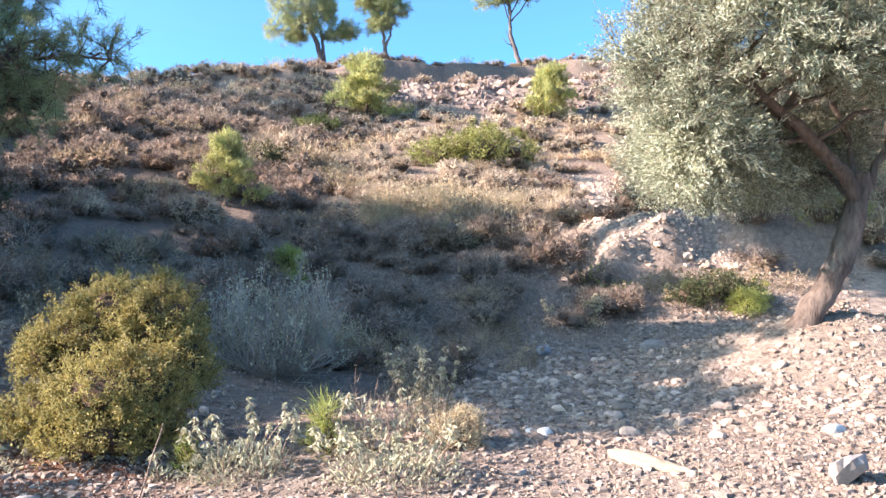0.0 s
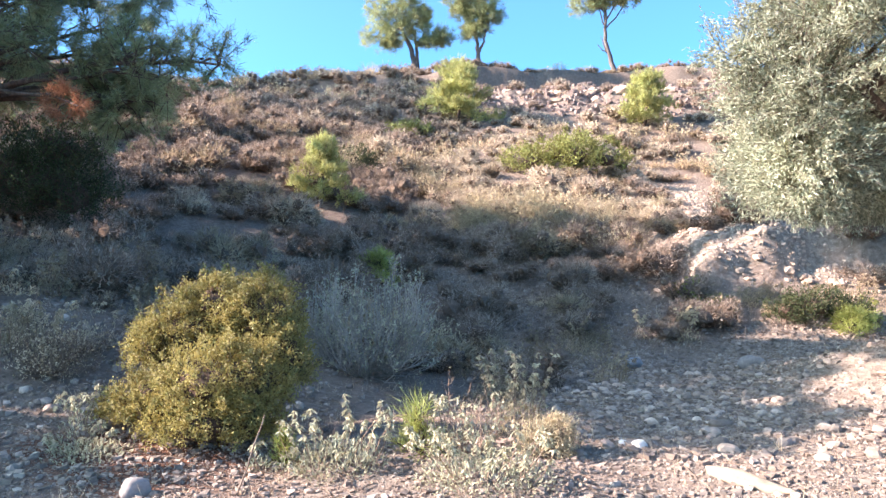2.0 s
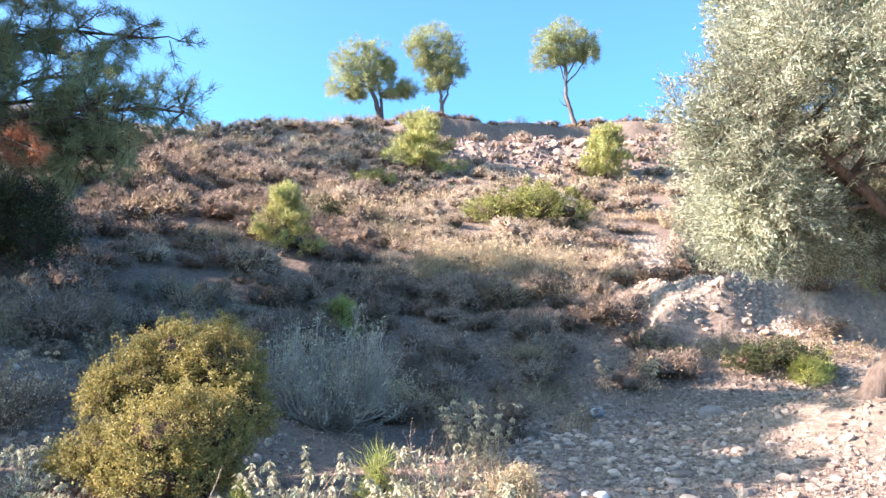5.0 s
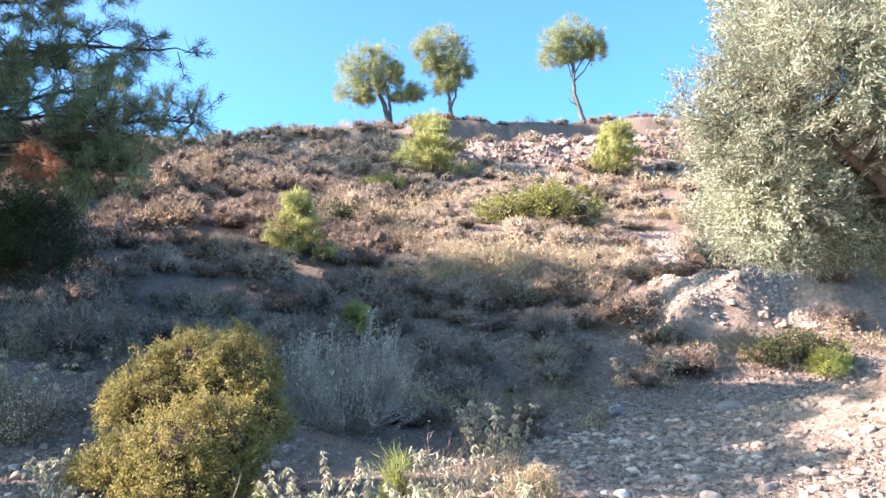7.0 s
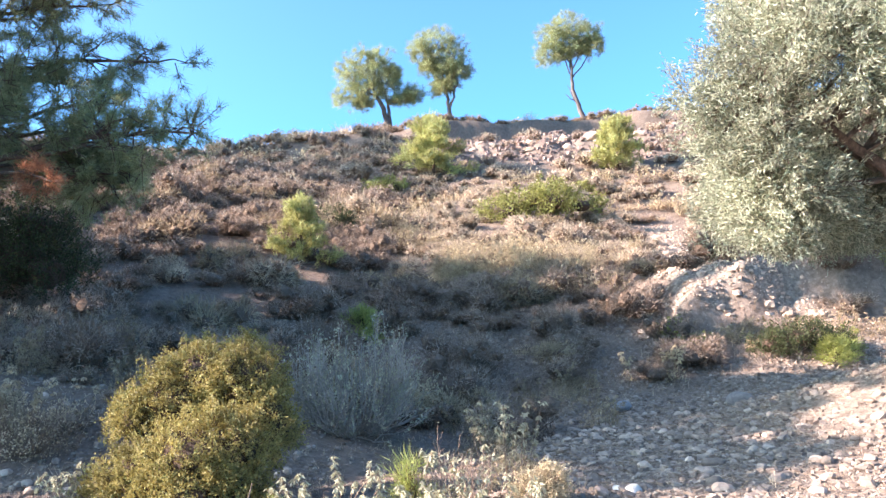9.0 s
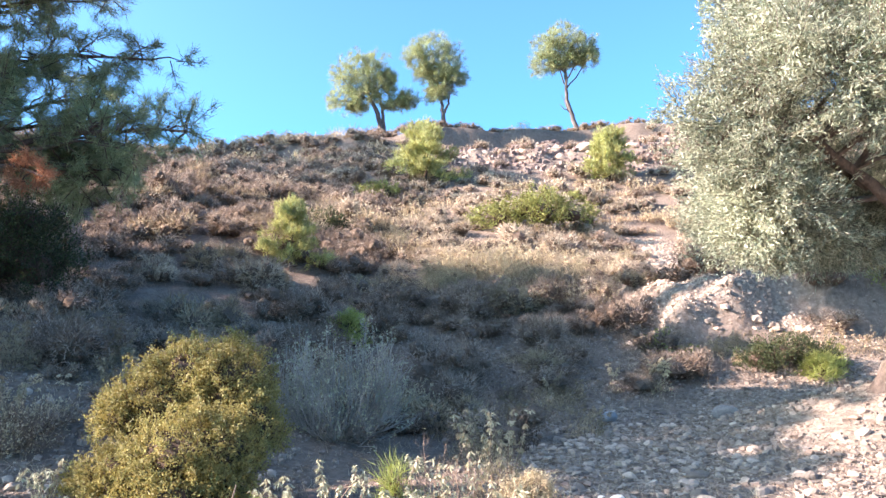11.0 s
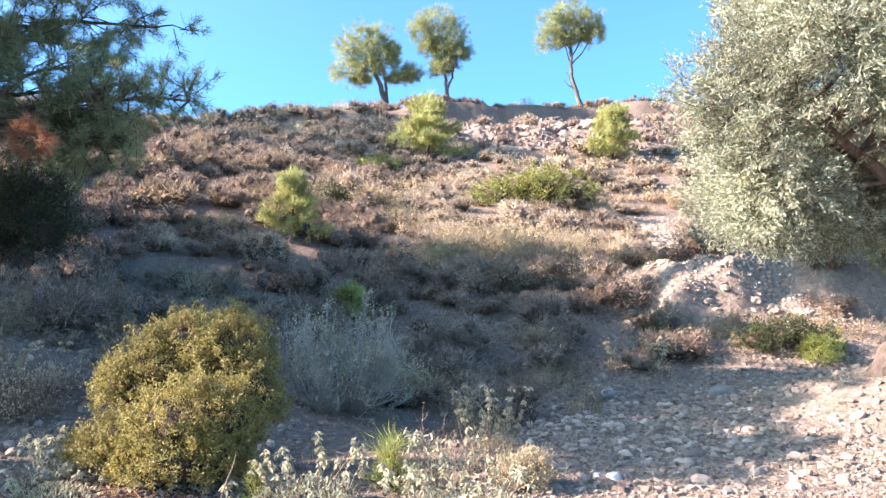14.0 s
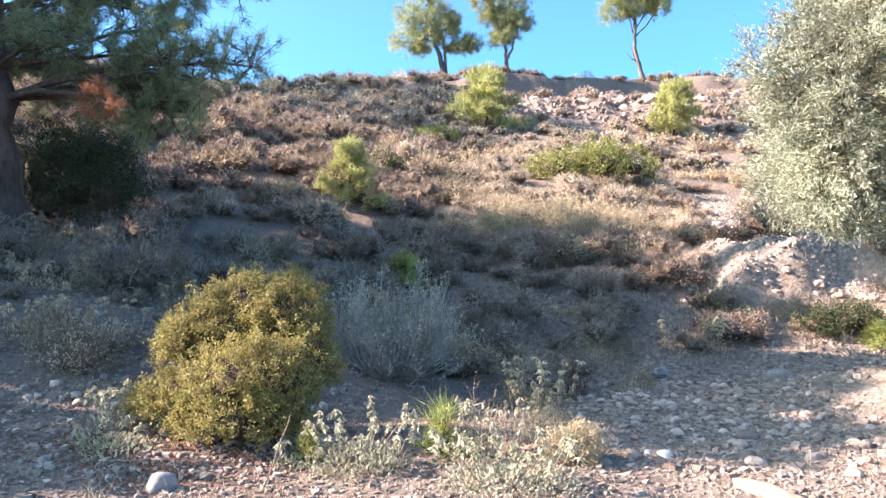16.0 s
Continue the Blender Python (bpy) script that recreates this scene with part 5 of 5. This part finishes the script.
krng = rng_of(97)
for k in range(16):
    s = (k / 23) ** 0.6
    ledge(6.1 + 1.4 * s + krng.normal() * 0.4, 20.5 + 7.6 * s + krng.normal() * 0.4, krng.uniform(0.12, 0.4), 320 + k, "pale marl rock breaking out of the slope", 0.5, krng.uniform(0, 3))
for k in range(30):
    ledge(3.7 + 4.2 * k / 29 + krng.normal() * 0.15, 16.4 + krng.uniform(-0.4, 1.2), krng.uniform(0.05, 0.17), 340 + k, "pale crumbling marl of the low bank", 0.6, krng.uniform(0, 3))
for k in range(70):
    a = krng.uniform(0, 1)
    ledge(1.2 + 9.5 * a + krng.normal() * 0.4, 39.6 + 5.2 * krng.uniform(0, 1) + 1.2 * a, krng.uniform(0.12, 0.5), 460 + k, "pale broken rock of the scar below the ridge", 0.4, krng.normal() * 0.4)


def gravel_places(n, seed):
    """Stones of the bed, the verge and the stony slope: x, y, radius."""
    rng = rng_of(seed)
    y = rng.uniform(3.4, 17.5, n * 3)
    x = rng.uniform(-1, 1, n * 3) * (0.6 * y + 0.6)
    want = pale_at(x, y) * (0.7 + 0.35 * vnoise(x, y, 0.9, 31) + 0.25 * vnoise(x, y, 0.35, 34)) + 0.05 + 0.2 * step(0, 1.5, x) * step(12, 13.5, y)
    want = want * np.where(y > 14.5, 0.35, 1.0) + 0.4 * step(-4, -2, x) * (1 - step(3, 5, x)) * step(13, 14.5, y)
    want = want + 0.2 * step(-5.5, -4.5, x) * (1 - step(-1.6, -1.0, x)) * (1 - step(7.5, 9.5, y))
    want = want + 0.35 * step(3.6, 4.4, y) * (1 - step(5.6, 6.6, y))
    want = want * (1 - 0.55 * step(3.2, 4.2, x) * step(6.5, 7.5, y) * (1 - step(11, 12, y)))
    keep = (rng.uniform(0, 1, n * 3) < want)
    x, y = x[keep][:n], y[keep][:n]
    r = np.clip(np.exp(rng.normal(np.log(0.0092), 0.72, len(x))), 0.0055, 0.055) * (0.7 + 0.45 * step(5.2, 8.5, y))
    bed = (y > 5.6) & (rng.uniform(0, 1, len(x)) < 0.016)
    r = np.where(bed, rng.uniform(0.03, 0.075, len(x)) * rng.uniform(0.7, 1.1, len(x)), r)
    return x, y, r


def chip_shape(seed):
    """An angular chip: a skewed block of eight corners."""
    rng = rng_of(seed)
    v = np.array(list(itertools.product((-1, 1), repeat=3)), float) * rng.uniform(0.3, 1.05, (8, 3)) * np.array([1.0, 0.85, 0.7])
    return v, np.array([(0, 1, 3, 2), (4, 6, 7, 5), (0, 4, 5, 1), (2, 3, 7, 6), (0, 2, 6, 4), (1, 5, 7, 3)])


CHIPS = [chip_shape(500 + k) for k in range(14)]


def rubble(name, label, material, n, span, near, far, lo, hi, seed, want):
    """Loose broken marl strewn where want is high."""
    rng = rng_of(seed)
    x, y = rng.uniform(span[0], span[1], n), rng.uniform(near, far, n)
    keep = rng.uniform(0, 1, n) < want(x, y)
    x, y = x[keep], y[keep]
    r = lo * (hi / lo) ** (rng.uniform(0, 1, len(x)) ** 1.6)
    z = ground(x, y)
    geo = Geo()
    for i in range(len(x)):
        v, f = CHIPS[int(rng.integers(0, 14))]
        geo.add(turn_z(v * r[i], rng.uniform(0, 6.28)) + (x[i], y[i], z[i] + 0.25 * r[i]), f)
    ob = tagged(new(name, geo.mesh(name)), label, "rubble", kind="stuff")
    ob.data.materials.append(material)


rubble("scar_rubble", "pinkish broken marl rubble strewn below the ridge", SCAR_RUBBLE, 12000, (-1, 15), 36.5, 48.5, 0.035, 0.2, 98, lambda x, y: 2.4 * pale_at(x, y) * (0.6 + 0.5 * vnoise(x, y, 1.7, 33)))
rubble("bank_rubble", "cream crumbling marl chips on the sunlit bank", BANK_RUBBLE, 22000, (2.5, 9), 15.2, 30, 0.01, 0.055, 99, lambda x, y: 1.3 * pale_at(x, y) - 0.25)
SHAPES1 = [chip_shape(400 + k) if k % 4 else stone_shape(1, 400 + k, 0.85) for k in range(15)]
SHAPES2 = [stone_shape(2, 420 + k) for k in range(8)]
gxs, gys, grs = gravel_places(88000, 95)
gzs = ground(gxs, gys)
grng = rng_of(96)
order = np.argsort(-grs)
big = set(order[(gys[order] < 11.5)][:280].tolist())
pebbles = Geo()
big_meshes = []
for k, (v, f) in enumerate(SHAPES2):
    me = Geo().add(v, f).mesh("stone")
    me.materials.append(STONE_OWN)
    big_meshes.append(me)
for i in range(len(gxs)):
    a = grng.uniform(0, 6.28)
    if i in big:
        ob = new("stone", big_meshes[int(grng.integers(0, 8))])
        ob.parent = GROUND
        ob.location = (gxs[i], gys[i], gzs[i] + grs[i] * 0.2)
        ob.rotation_euler = (grng.normal() * 0.25, grng.normal() * 0.25, a)
        ob.scale = (grs[i] * 1.15,) * 3
    else:
        v, f = SHAPES1[int(grng.integers(0, 15))] if grs[i] > 0.016 else CHIPS[int(grng.integers(0, 14))]
        pebbles.add(turn_z(v * grs[i], a) + (gxs[i], gys[i], gzs[i] + grs[i] * 0.15), f)
heap = tagged(new("gravel", pebbles.mesh("gravel")), "loose grey and tan river gravel on the ground", "gravel", kind="stuff")
heap.data.materials.append(STONE)
